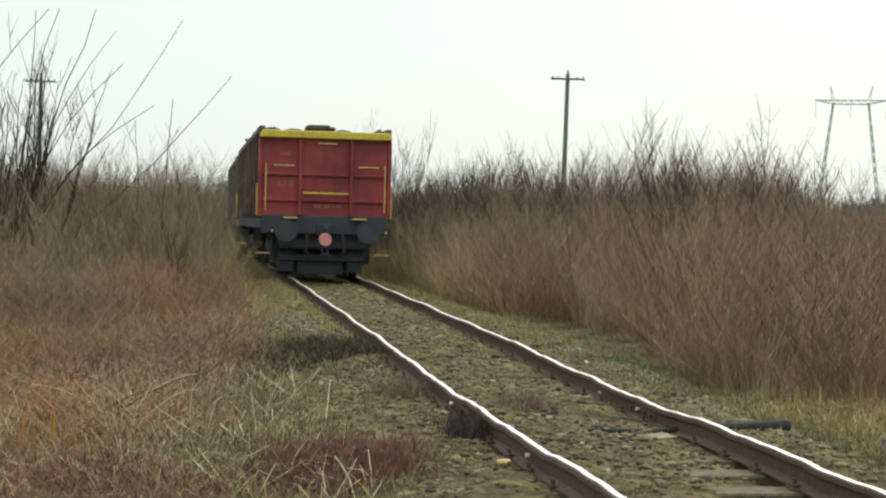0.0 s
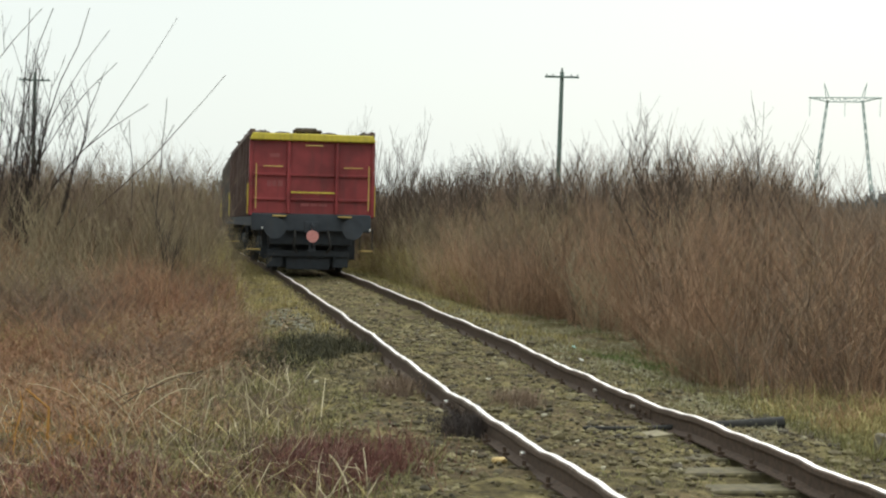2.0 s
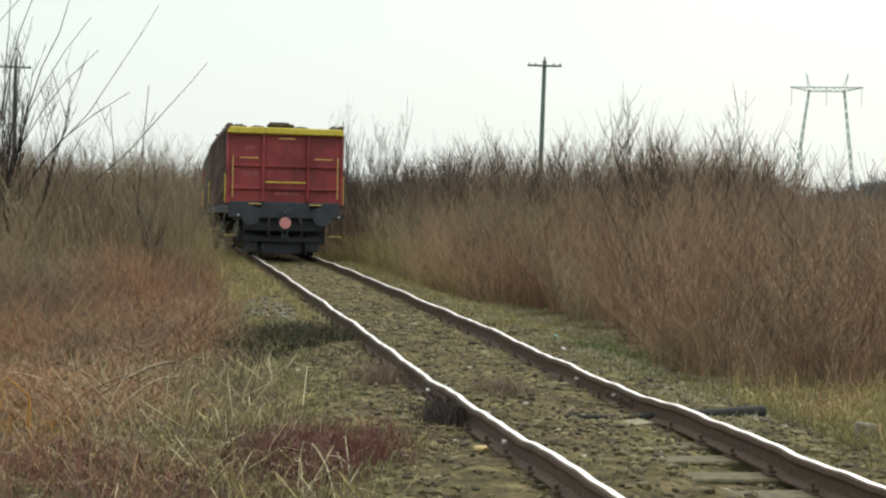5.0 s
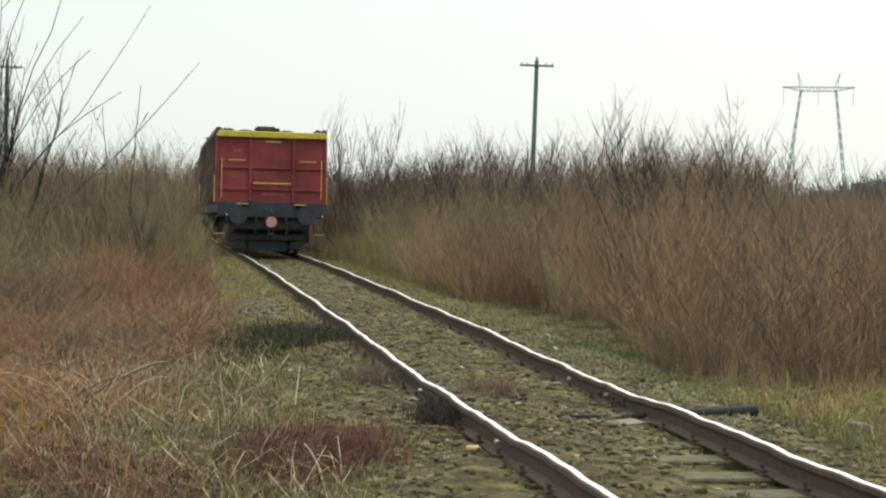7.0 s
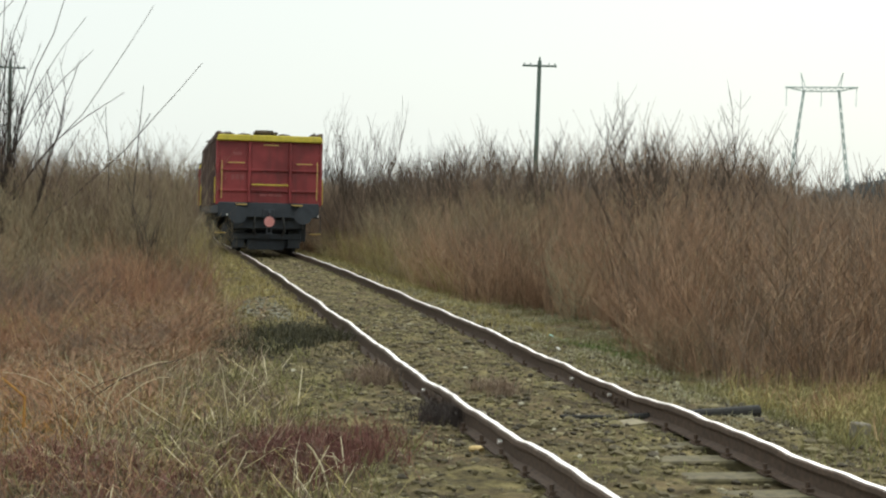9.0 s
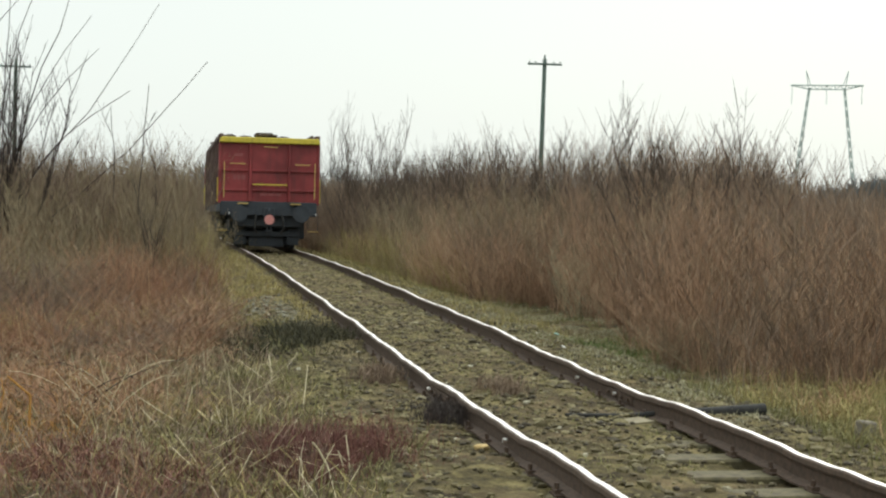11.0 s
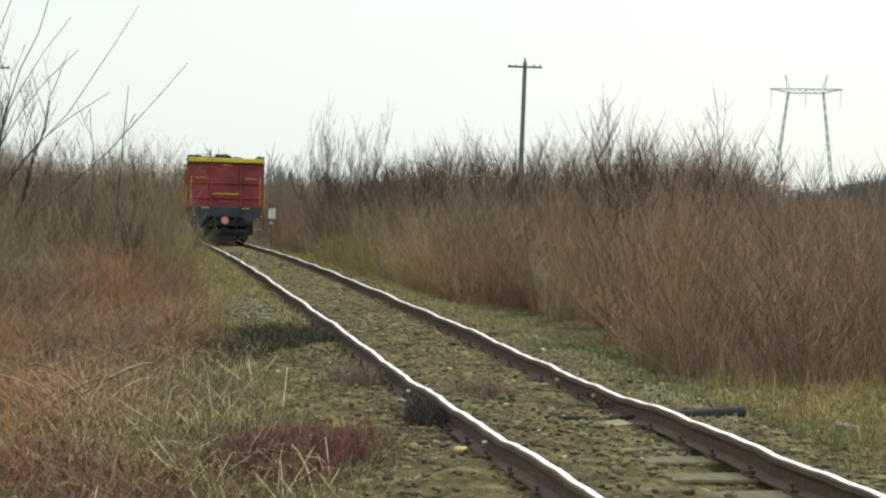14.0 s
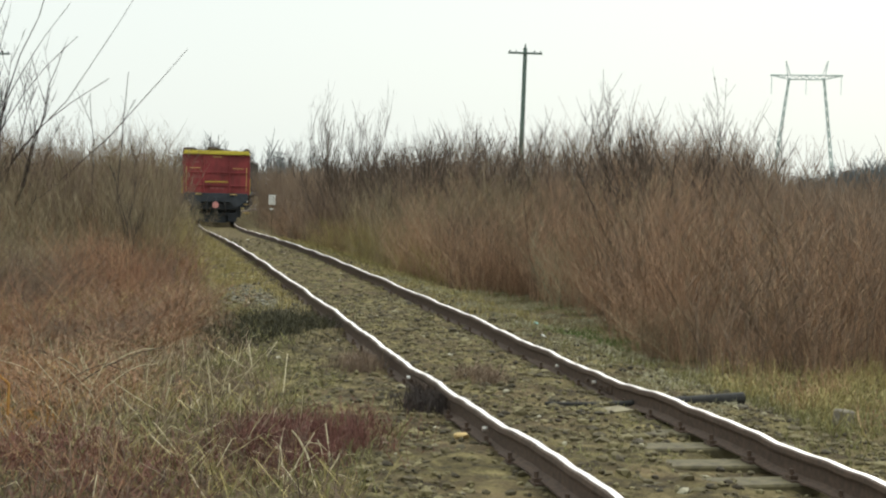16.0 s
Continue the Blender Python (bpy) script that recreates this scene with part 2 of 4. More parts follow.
def twigs_on(rng, lines, per, length, k=3, low=0.35, spread=0.55):
    """Side twigs that leave the stems upwards and outwards."""
    n, kk, _ = lines.shape
    idx = np.repeat(np.arange(n), per)
    at = rng.uniform(low, 0.97, len(idx)) * (kk - 1)
    i0 = np.minimum(at.astype(int), kk - 2)
    f = (at - i0)[:, None]
    p = lines[idx, i0] * (1 - f) + lines[idx, i0 + 1] * f
    ang = rng.uniform(0, 2 * np.pi, len(idx))
    ln = length * rng.uniform(0.35, 1.2, len(idx))
    d = np.stack([np.cos(ang) * spread, np.sin(ang) * spread, rng.uniform(0.55, 1.1, len(idx))], 1)
    s = np.linspace(0, 1, k)[None, :, None]
    out = p[:, None] + d[:, None] * ln[:, None, None] * s
    out[:, :, 2] += 0.18 * ln[:, None] * s[:, :, 0] ** 2
    return out


def blades(rng, pos, height, width, lean):
    """Grass: each blade a bent, tapered sliver (four vertices over two levels and a tip)."""
    n = len(pos)
    ang = rng.uniform(0, 2 * np.pi, n)
    side = np.stack([np.cos(ang), np.sin(ang), np.zeros(n)], 1) * (width / 2)[:, None]
    dirn = rng.normal(0, 1, (n, 2)) * lean[:, None]
    mid, tip = pos.copy(), pos.copy()
    mid[:, 2] += height * 0.6
    mid[:, :2] += dirn * 0.35
    tip[:, 2] += height * np.clip(1 - 0.5 * (np.linalg.norm(dirn, axis=1) / (height + 1e-6)) ** 2, 0.35, 1)
    tip[:, :2] += dirn
    v = np.stack([pos - side, pos + side, mid - side * 0.7, mid + side * 0.7, tip], 1).reshape(-1, 3)
    b = np.arange(n) * 5
    f = [(i, i + 1, i + 3, i + 2) for i in b.tolist()] + [(i + 2, i + 3, i + 4) for i in b.tolist()]
    return v, f


# ---------------------------------------------------------------- ground
def lump(x, y, scale, seed):
    """Cheap smooth noise from sines."""
    x, y = np.asarray(x) / scale, np.asarray(y) / scale
    return (np.sin(x * 1.7 + seed) * np.cos(y * 1.3 - seed * 2) + 0.6 * np.sin(x * 3.1 - y * 2.3 + seed * 3)
            + 0.4 * np.cos(x * 5.3 + y * 4.9 + seed * 5)) / 2


def ground_z(x, y):
    x, y = np.asarray(x, float), np.asarray(y, float)
    off = np.abs(x - track_x(np.clip(y, 0, 120)))
    near = smooth(0, 1, (200 - np.abs(y)) / 60)
    bed = track_z(np.clip(y, 0, 120)) - 0.128 + 0.022 * lump(x, y, 0.55, 1.0) + 0.016 * lump(x, y, 0.17, 4.0) + 0.010 * lump(x, y, 0.07, 9.0)
    bed = bed - 0.044 * (1 - smooth(9.3, 10.8, y)) * smooth(0.0, 0.45, x - TRACK_X) - 0.02 * (1 - smooth(9.5, 12, y))
    bed = bed - 0.030 * np.exp(-((off - GAUGE_HALF) / 0.13) ** 2) * (1 - smooth(16, 26, y))
    wide = -0.27 - 0.30 * smooth(33, 68, y) * near + 0.05 * lump(x, y, 1.3, 2.0) + 0.02 * lump(x, y, 0.3, 7.0)
    s = smooth(1.35, 2.3, off)
    return bed * (1 - s) + wide * s


def axis_steps(lo, hi, fine, far):
    inner = np.arange(lo, hi + fine / 2, fine)
    out_lo, out_hi, step, a, b = [], [], fine, lo, hi
    while a > -far or b < far:
        step *= 1.35
        a, b = a - step, b + step
        out_lo.append(a)
        out_hi.append(b)
    return np.concatenate([out_lo[::-1], inner, out_hi])


gx, gy = axis_steps(-4.0, 7.6, 0.09, 4000), axis_steps(5.0, 34.0, 0.10, 4000)
GX, GY = np.meshgrid(gx, gy, indexing="ij")
gv = np.stack([GX, GY, ground_z(GX, GY)], -1).reshape(-1, 3)
gi, gj = np.meshgrid(np.arange(len(gx) - 1), np.arange(len(gy) - 1), indexing="ij")
g0 = (gi * len(gy) + gj).ravel()
ground = new("ground", mesh_of("ground", gv, np.stack([g0, g0 + len(gy), g0 + len(gy) + 1, g0 + 1], 1), MUD))
for p in ground.data.polygons:
    p.use_smooth = True
tagged(ground, "muddy mossy ground with overgrown ballast", "ground", kind="structure")

# ---------------------------------------------------------------- track
track = tagged(new("railway_track"), "single worn railway track on overgrown ballast", "railway track", kind="structure")
RAIL_Y = np.concatenate([np.arange(-60, 1.5, 1.0), np.arange(1.5, 24, 0.08), np.arange(24, 60, 0.22), np.arange(60, 190, 1.0)])


def sweep(profile, side, name, material, label):
    """A rail's profile (x, z) drawn along the track, with small kinks in line and level."""
    k = len(profile)
    calm = 1 - 0.85 * smooth(13, 26, RAIL_Y)
    dz = 0.0028 * calm * np.sin(RAIL_Y * 13.0 + side) + 0.002 * calm * np.sin(RAIL_Y * 7.7 + 3 * side) + 0.007 * np.sin(RAIL_Y * 1.9 + side) + 0.006 * calm * np.sin(RAIL_Y * 4.1 + 2 * side) + 0.004 * np.sin(RAIL_Y * 0.9 - side)
    dx = 0.006 * np.sin(RAIL_Y * 1.3 + side * 2) + 0.003 * np.sin(RAIL_Y * 3.3 - side)
    cx, cz = track_x(RAIL_Y) + side * GAUGE_HALF + dx, track_z(RAIL_Y) + dz
    v = np.array([[(cx[i] + px, RAIL_Y[i], cz[i] + pz) for px, pz in profile] for i in range(len(RAIL_Y))]).reshape(-1, 3)
    f = []
    for i in range(len(RAIL_Y) - 1):
        for j in range(k - 1):
            a = i * k + j
            f.append((a, a + 1, a + k + 1, a + k))
    ob = new(name, mesh_of(name, v, f, material))
    ob.parent = track
    return tagged(ob, label)


BODY = [(-0.020, 0.003), (-0.028, 0.000), (-0.034, -0.005), (-0.036, -0.030), (-0.030, -0.042), (-0.010, -0.050), (-0.009, -0.128), (-0.030, -0.140), (-0.070, -0.149), (-0.070, -0.160),
        (0.070, -0.160), (0.070, -0.149), (0.030, -0.140), (0.009, -0.128), (0.010, -0.050), (0.030, -0.042), (0.036, -0.030), (0.034, -0.005), (0.028, 0.000), (0.020, 0.003)]
HEAD = [(-0.020, 0.0035), (-0.017, 0.0052), (-0.009, 0.006), (0.009, 0.006), (0.017, 0.0052), (0.020, 0.0035)]
for s in (-1, 1):
    sweep(BODY[::-1], s, "rail", RAILSIDE, "rust-brown steel rail")
    sweep(HEAD[::-1], s, "rail_head", RAILTOP, "polished bright running surface")

SLEEPER_YS = np.arange(5.6 - 0.62 * 40, 66, 0.62)
bm = boxes((-1.25, 1.25, -0.125, 0.125, -0.14, 0.0), bevel=0.012)
sleeper_mesh = bpy.data.meshes.new("sleeper")
bm.to_mesh(sleeper_mesh)
bm.free()
sleeper_mesh.materials.append(TIMBER)
clip_bm = boxes((-0.10, 0.10, -0.07, 0.07, 0.0, 0.012), (-0.095, -0.05, -0.035, 0.035, 0.012, 0.035), (0.05, 0.095, -0.035, 0.035, 0.012, 0.035))
for cxp in (-0.075, 0.075):
    add_disc(clip_bm, (cxp, 0, 0.045), 0.014, 0.014, 0.05, "Z", 6)
clip_mesh = bpy.data.meshes.new("rail_clip")
clip_bm.to_mesh(clip_mesh)
clip_bm.free()
clip_mesh.materials.append(RAILSIDE)
rng = np.random.default_rng(11)
for y in SLEEPER_YS:
    y = float(y + rng.normal(0, 0.02))
    sl = new("sleeper", sleeper_mesh)
    sl.parent = track
    sl.matrix_basis = pose(float(track_x(y)), y, float(track_z(y)) - 0.165, 0, float(rng.normal(0, 0.3)), float(rng.normal(0, 0.8)) - 0.14 * max(0, y - 52))
    if 4 < y < 34:
        for s in (-1, 1):
            c = new("rail_clip", clip_mesh)
            c.parent = track
            c.matrix_basis = pose(float(track_x(y)) + s * GAUGE_HALF, y, float(track_z(y)) - 0.166)
# joint bars where the rails meet
for s in (-1, 1):
    bmj = boxes((-0.026, -0.010, -0.36, 0.36, -0.122, -0.052), (0.010, 0.026, -0.36, 0.36, -0.122, -0.052), bevel=0.004)
    for by in (-0.27, -0.10, 0.10, 0.27):
        add_disc(bmj, (0, by, -0.088), 0.016, 0.016, 0.10, "X", 6)
    j = part("joint_bar", bmj, RAILSIDE, track, "bolted steel joint bar")
    j.matrix_basis = pose(TRACK_X + s * GAUGE_HALF, 12.0, float(track_z(12.0)))


# bright worn bolt heads
for x, y in ((3.705, 12.05), (3.705, 13.2), (2.20, 12.35), (2.20, 9.5)):
    bmb = bmesh.new()
    add_disc(bmb, (0, 0, 0), 0.017, 0.014, 0.03, "X", 6)
    b = part("bolt", bmb, RAILTOP, track, "bright worn bolt head")
    b.matrix_basis = pose(x, y, float(track_z(y)) - 0.075)


# ---------------------------------------------------------------- wagons
def wheelset():
    bm = bmesh.new()
    add_disc(bm, (0, 0, 0), 0.075, 0.075, 1.9, "X", 12)
    for s in (-1, 1):
        add_disc(bm, (s * 0.76, 0, 0), 0.46, 0.455, 0.10, "X", 28)
        add_disc(bm, (s * 0.70, 0, 0), 0.485, 0.475, 0.03, "X", 28)
        add_disc(bm, (s * 0.815, 0, 0), 0.20, 0.16, 0.03, "X", 18)
        for q in range(4):
            a = q * math.pi / 2
            bmesh.ops.create_cube(bm, size=0.09, matrix=pose(s * 0.80, 0.30 * math.cos(a), 0.30 * math.sin(a)))
    return bm


def wagon(label, side_mat, seed):
    """A four-axle open high-sided wagon: origin at its middle on rail level, tail towards -y."""
    rng = random.Random(seed)
    root = tagged(new("freight_wagon"), label, "freight wagon", "wagons of the train")
    L, W, T, B = 6.40, 1.41, 3.145, 1.33
    # sides, posts and top rails
    for s in (-1, 1):
        part("side_wall", boxes((min(s * 1.30, s * 1.335), max(s * 1.30, s * 1.335), -L + 0.03, L - 0.03, B, T - 0.06)), side_mat, root, "dirty dented side wall")
        for i in range(9):
            y = -L + 0.12 + i * (2 * L - 0.24) / 8
            part("side_post", boxes((min(s * 1.335, s * 1.41), max(s * 1.335, s * 1.41), y - 0.07, y + 0.07, B - 0.08, T - 0.07), bevel=0.012), side_mat, root)
        part("side_top_rail", boxes((min(s * 1.28, s * 1.405), max(s * 1.28, s * 1.405), -L + 0.02, L - 0.02, T - 0.068, T + 0.055), bevel=0.015), side_mat, root)
        part("sole_bar", boxes((min(s * 1.16, s * 1.34), max(s * 1.16, s * 1.34), -L, L, B - 0.30, B - 0.004), bevel=0.012), BLACK, root)
    part("floor_plate", boxes((-1.296, 1.296, -L + 0.05, L - 0.05, B, B + 0.06)), BLACK, root)
    # both ends
    for e in (-1, 1):
        def yy(a, b):
            return (min(e * a, e * b), max(e * a, e * b))
        part("end_wall", boxes((-1.36, 1.36, *yy(L - 0.05, L - 0.01), B, T - 0.20)), RED, root, "faded red steel end wall")
        for x in (-1.365, 1.365):
            part("corner_post", boxes((x - 0.045, x + 0.045, *yy(L - 0.07, L + 0.03), B - 0.06, T - 0.20), bevel=0.015), RED, root)
        for x in (-0.53, 0.55):
            part("end_post", boxes((x - 0.036, x + 0.036, *yy(L - 0.01, L + 0.105), B, T - 0.20), bevel=0.015), RED, root)
        for z in (2.19, 1.645):
            for x0, x1 in ((-1.318, -0.578), (-0.482, 0.502), (0.598, 1.318)):
                bm = boxes((x0, x1, *yy(L - 0.01, L + 0.115), z - 0.030, z + 0.030), bevel=0.012)
                for v in bm.verts:          # the ribs are bowed out, deepest in their middle
                    if v.co.y * e > L + 0.03 and min(v.co.x - x0, x1 - v.co.x) < 0.05:
                        v.co.y -= e * 0.05
                part("end_rib", bm, RED, root)
        # yellow cap with sloped ends
        bm = boxes((-1.405, 1.405, *yy(L - 0.09, L + 0.175), T - 0.195, T - 0.035), bevel=0.02)
        for v in bm.verts:
            if v.co.z > T - 0.10 and abs(v.co.x) > 1.3:
                v.co.x *= 0.962
        part("end_cap_beam", bm, YELLOW, root, "yellow painted top beam")
        for x0, x1, z, mat, w in ((-0.475, 0.495, 1.80, YELLOW, 0.018), (-1.10, -0.66, 2.37, PALEYELLOW, 0.012), (0.70, 1.12, 2.37, PALEYELLOW, 0.012), (-0.17, 0.22, 2.85, PALEYELLOW, 0.012)):
            bm = boxes((x0, x1, *yy(L + 0.145, L + 0.175), z - w, z + w), bevel=0.006)
            for x in (x0 + 0.02, x1 - 0.02):
                bmesh.ops.create_cube(bm, size=1, matrix=Matrix.Translation((x, e * (L + 0.075), z)) @ Matrix.Diagonal((0.02, 0.16, 0.02, 1)))
            part("grab_bar", bm, mat, root, "yellow grab bar")
        for x in (-1.255, 1.265):
            bm = boxes((x - 0.011, x + 0.011, *yy(L + 0.09, L + 0.12), 1.42, 2.42), bevel=0.004)
            for z in (1.45, 2.39):
                bmesh.ops.create_cube(bm, size=1, matrix=Matrix.Translation((x, e * (L + 0.045), z)) @ Matrix.Diagonal((0.02, 0.13, 0.02, 1)))
            part("handrail", bm, PALEYELLOW, root, "worn yellow upright handrail")
        for x in (-1.425, 1.425):
            bm = boxes((x - 0.016, x + 0.016, *yy(L - 0.16, L - 0.06), 1.30, 1.98), bevel=0.006)
            part("corner_rail", bm, YELLOW, root, "yellow corner rail")
        part("headstock", boxes((-1.34, 1.34, *yy(L - 0.10, L + 0.045), 0.93, B - 0.003), bevel=0.02), BLACK, root, "sooty dark end sill")
        part("underframe_end", boxes((-0.95, 0.95, *yy(L - 0.9, L - 0.105), 0.62, 0.99), bevel=0.03), BLACK, root)
        for x in (-0.845, 0.865):
            bm = bmesh.new()
            add_disc(bm, (x, e * (L + 0.13), 1.0), 0.165, 0.165, 0.17, "Y", 20)
            add_disc(bm, (x, e * (L + 0.36), 1.0), 0.10, 0.10, 0.42, "Y", 16)
            buf = part("buffer", bm, BLACK, root)
            bm = bmesh.new()
            add_disc(bm, (x, e * (L + 0.595), 1.0), 0.235, 0.225, 0.05, "Y", 28)
            part("buffer_plate", bm, BLACK, buf, "dark greasy buffer plate")
        for x in (-0.725, 0.735):
            bm = boxes((x - 0.145, x + 0.145, *yy(L + 0.04, L + 0.25), 1.255, 1.285), bevel=0.006)
            part("end_step", bm, PALEYELLOW, root, "pale yellow tread above the buffer")
        # draw hook, chain and hoses
        bm = boxes((-0.16, 0.16, *yy(L + 0.04, L + 0.08), 0.90, 1.16), (-0.04, 0.04, *yy(L + 0.08, L + 0.38), 0.96, 1.06), bevel=0.015)
        add_disc(bm, (0, e * (L + 0.36), 1.06), 0.07, 0.07, 0.05, "X", 14)
        part("draw_hook", bm, BLACK, root)
        bm = boxes((-0.07, -0.035, *yy(L + 0.27, L + 0.31), 0.50, 0.98), (0.035, 0.07, *yy(L + 0.27, L + 0.31), 0.50, 0.98), (-0.08, 0.08, *yy(L + 0.26, L + 0.32), 0.48, 0.54), bevel=0.01)
        part("screw_coupling", bm, BLACK, root)
        for x in (-0.36, 0.38):
            pts = [Vector((x, e * (L + 0.05), 0.95)), Vector((x * 1.05, e * (L + 0.22), 0.80)), Vector((x * 1.1, e * (L + 0.24), 0.58)), Vector((x * 0.9, e * (L + 0.16), 0.46))]
            v, q = tubes(np.array([[tuple(p) for p in pts]]), np.full((1, 4), 0.028), 8)
            hose = new("brake_hose", mesh_of("brake_hose", v, q, RUBBER))
            hose.parent = root
        for x in (-1.27, 1.27):
            step = part("corner_step", boxes((x - 0.15, x + 0.15, *yy(L - 0.34, L - 0.12), 0.50, 0.525), bevel=0.005), PALEYELLOW, root, "worn yellow shunter step tread")
            for hx in (x - 0.138, x + 0.138):
                part("step_hanger", boxes((hx - 0.008, hx + 0.008, *yy(L - 0.25, L - 0.21), 0.526, 1.03), bevel=0.003), BLACK, step, "dark steel hanger")
        for x in (-1.10, 1.315):
            bm = boxes((x - 0.018, x + 0.018, *yy(L + 0.045, L + 0.09), 0.965, 1.02), bevel=0.008)
            part("lamp_bracket", bm, WHITE, root, "small pale lamp bracket")
        # bogie
        yc = e * 4.4
        # dark plates added to stand for the deep shade around the bogie
        part("bogie_shade_fill", boxes((-1.06, 1.06, *yy(5.76, 5.80), 0.30, 0.93), (-0.86, 0.86, *yy(5.81, 5.84), 0.12, 0.32), bevel=0.01), BLACK, root)
        for s in (-1, 1):
            part("bogie_frame", boxes((min(s * 0.93, s * 1.05), max(s * 0.93, s * 1.05), yc - 1.25, yc + 1.25, 0.52, 0.78), (min(s * 0.90, s * 1.08), max(s * 0.90, s * 1.08), yc - 1.05, yc - 0.75, 0.34, 0.62),
                                      (min(s * 0.90, s * 1.08), max(s * 0.90, s * 1.08), yc + 0.75, yc + 1.05, 0.34, 0.62), bevel=0.02), BLACK, root)
        part("bogie_bolster", boxes((-1.0, 1.0, yc - 0.20, yc + 0.20, 0.58, 1.02), bevel=0.03), BLACK, root)
        # added dark plates that fill the shaded gap between the wheels
        part("underside_shade_plates", boxes((-0.93, -0.60, *yy(5.90, 6.03), 0.12, 0.60), (-0.52, 0.46, *yy(5.93, 6.00), 0.07, 0.50), (0.55, 0.88, *yy(5.90, 6.03), 0.12, 0.60), (-0.95, 0.90, *yy(6.035, 6.10), 0.36, 0.50), (-0.92, -0.62, *yy(5.80, 5.92), 0.25, 0.66), (0.62, 0.92, *yy(5.80, 5.92), 0.25, 0.66), bevel=0.01), BLACK, root)
        # more added boxes, blocking the view through the shade under the wagon
        part("underside_shade_boxes", boxes((-0.66, 0.66, *yy(5.60, 5.74), 0.10, 0.60), (-0.80, 0.80, *yy(5.10, 5.24), 0.14, 0.52), (-0.30, 0.30, *yy(3.2, 5.0), 0.16, 0.55), (-0.45, 0.45, *yy(3.6, 3.75), 0.10, 0.62), bevel=0.02), BLACK, root)
    part("brake_cylinder", boxes((-0.75, 0.75, -2.2, 2.2, 0.45, 0.95), (-0.5, 0.5, -1.2, -0.4, 0.30, 0.5), bevel=0.04), BLACK, root)
    # heap of scrap in the tub
    nx, ny = 15, 70
    xs, ys = np.linspace(-1.27, 1.27, nx), np.linspace(-L + 0.12, L - 0.12, ny)
    HX, HY = np.meshgrid(xs, ys, indexing="ij")
    r = np.random.default_rng(seed)
    hz = T - 0.10 + 0.16 * (1 - (HX / 1.35) ** 2) * (0.55 + 0.45 * np.sin(HY * 1.3 + seed)) + r.normal(0, 0.045, HX.shape)
    hz[:, 0] -= 0.12
    v = np.stack([HX, HY, np.maximum(hz, B + 0.08)], -1).reshape(-1, 3)
    i, j = np.meshgrid(np.arange(nx - 1), np.arange(ny - 1), indexing="ij")
    a = (i * ny + j).ravel()
    heap = new("scrap_load", mesh_of("scrap_load", v, np.stack([a, a + ny, a + ny + 1, a + 1], 1), LOAD))
    heap.parent = root
    tagged(heap, "dark uneven heap of loose load")
    for _ in range(26):
        s = rng.choice((-1, 1))
        y, x = rng.uniform(-L + 1.1, L - 0.3), s * rng.uniform(0.9, 1.30)
        bm = bmesh.new()
        bmesh.ops.create_icosphere(bm, subdivisions=1, radius=1.0)
        for q in bm.verts:
            q.co = Vector((q.co.x * rng.uniform(0.10, 0.18), q.co.y * rng.uniform(0.14, 0.34), q.co.z * rng.uniform(0.07, 0.17)))
        lumpo = part("load_lump", bm, LOAD, root)
        lumpo.matrix_basis = pose(x, y, T + (0.03 if s < 0 else -0.02), 0, 0, rng.uniform(0, 180))
    bm = boxes((-0.40, 0.10, -L + 0.10, -L + 0.85, T + 0.0, T + 0.11), (0.0, 0.22, -L + 0.12, -L + 0.6, T + 0.0, T + 0.07), bevel=0.03)
    part("load_lump", bm, LOAD, root)
    sets = []
    for e in (-1, 1):
        for k in (-0.9, 0.9):
            ws = part("wheelset", wheelset(), BLACK, root)
            ws.matrix_basis = pose(0, e * 4.4 + k, 0.46)
            sets.append((ws, e * 4.4 + k))
    return root, sets


TRAIN = []
tail, tail_sets = wagon("open high-sided freight wagon, faded red end with yellow cap", SIDE, 5)
bm = bmesh.new()
add_disc(bm, (0, 0, 0), 0.135, 0.135, 0.035, "Y", 28)
add_disc(bm, (0, 0.03, 0), 0.10, 0.12, 0.06, "Y", 24)
disc = part("tail_disc", bm, LAMPRED, tail, "round pale red tail marker disc")
disc.matrix_basis = pose(-0.005, -6.40 - 0.44, 0.83)
part("disc_bracket", boxes((-0.02, 0.02, -6.80, -6.77, 0.83, 1.14), bevel=0.004), BLACK, tail)
for x0, x1, z0, z1 in ((-1.00, -0.92, 1.93, 2.06), (-0.89, -0.80, 1.93, 2.06), (-0.77, -0.66, 1.93, 2.06), (-0.24, -0.06, 1.50, 1.56), (-0.02, 0.12, 1.50, 1.56), (0.16, 0.34, 1.50, 1.56), (-0.95, -0.74, 2.58, 2.66)):
    part("lettering_bar", boxes((x0, x1, -6.40, -6.386, z0, z1)), FADED, tail, "worn illegible pale lettering")
TRAIN.append((tail, tail_sets, 6.4))
second, second_sets = wagon("open high-sided freight wagon with grimy grey-brown sides", GREYSIDE, 8)
TRAIN.append((second, second_sets, 6.4 + 14.04))
third, third_sets = wagon("open high-sided freight wagon with grimy grey-brown sides", GREYSIDE, 13)
TRAIN.append((third, third_sets, 6.4 + 28.08))


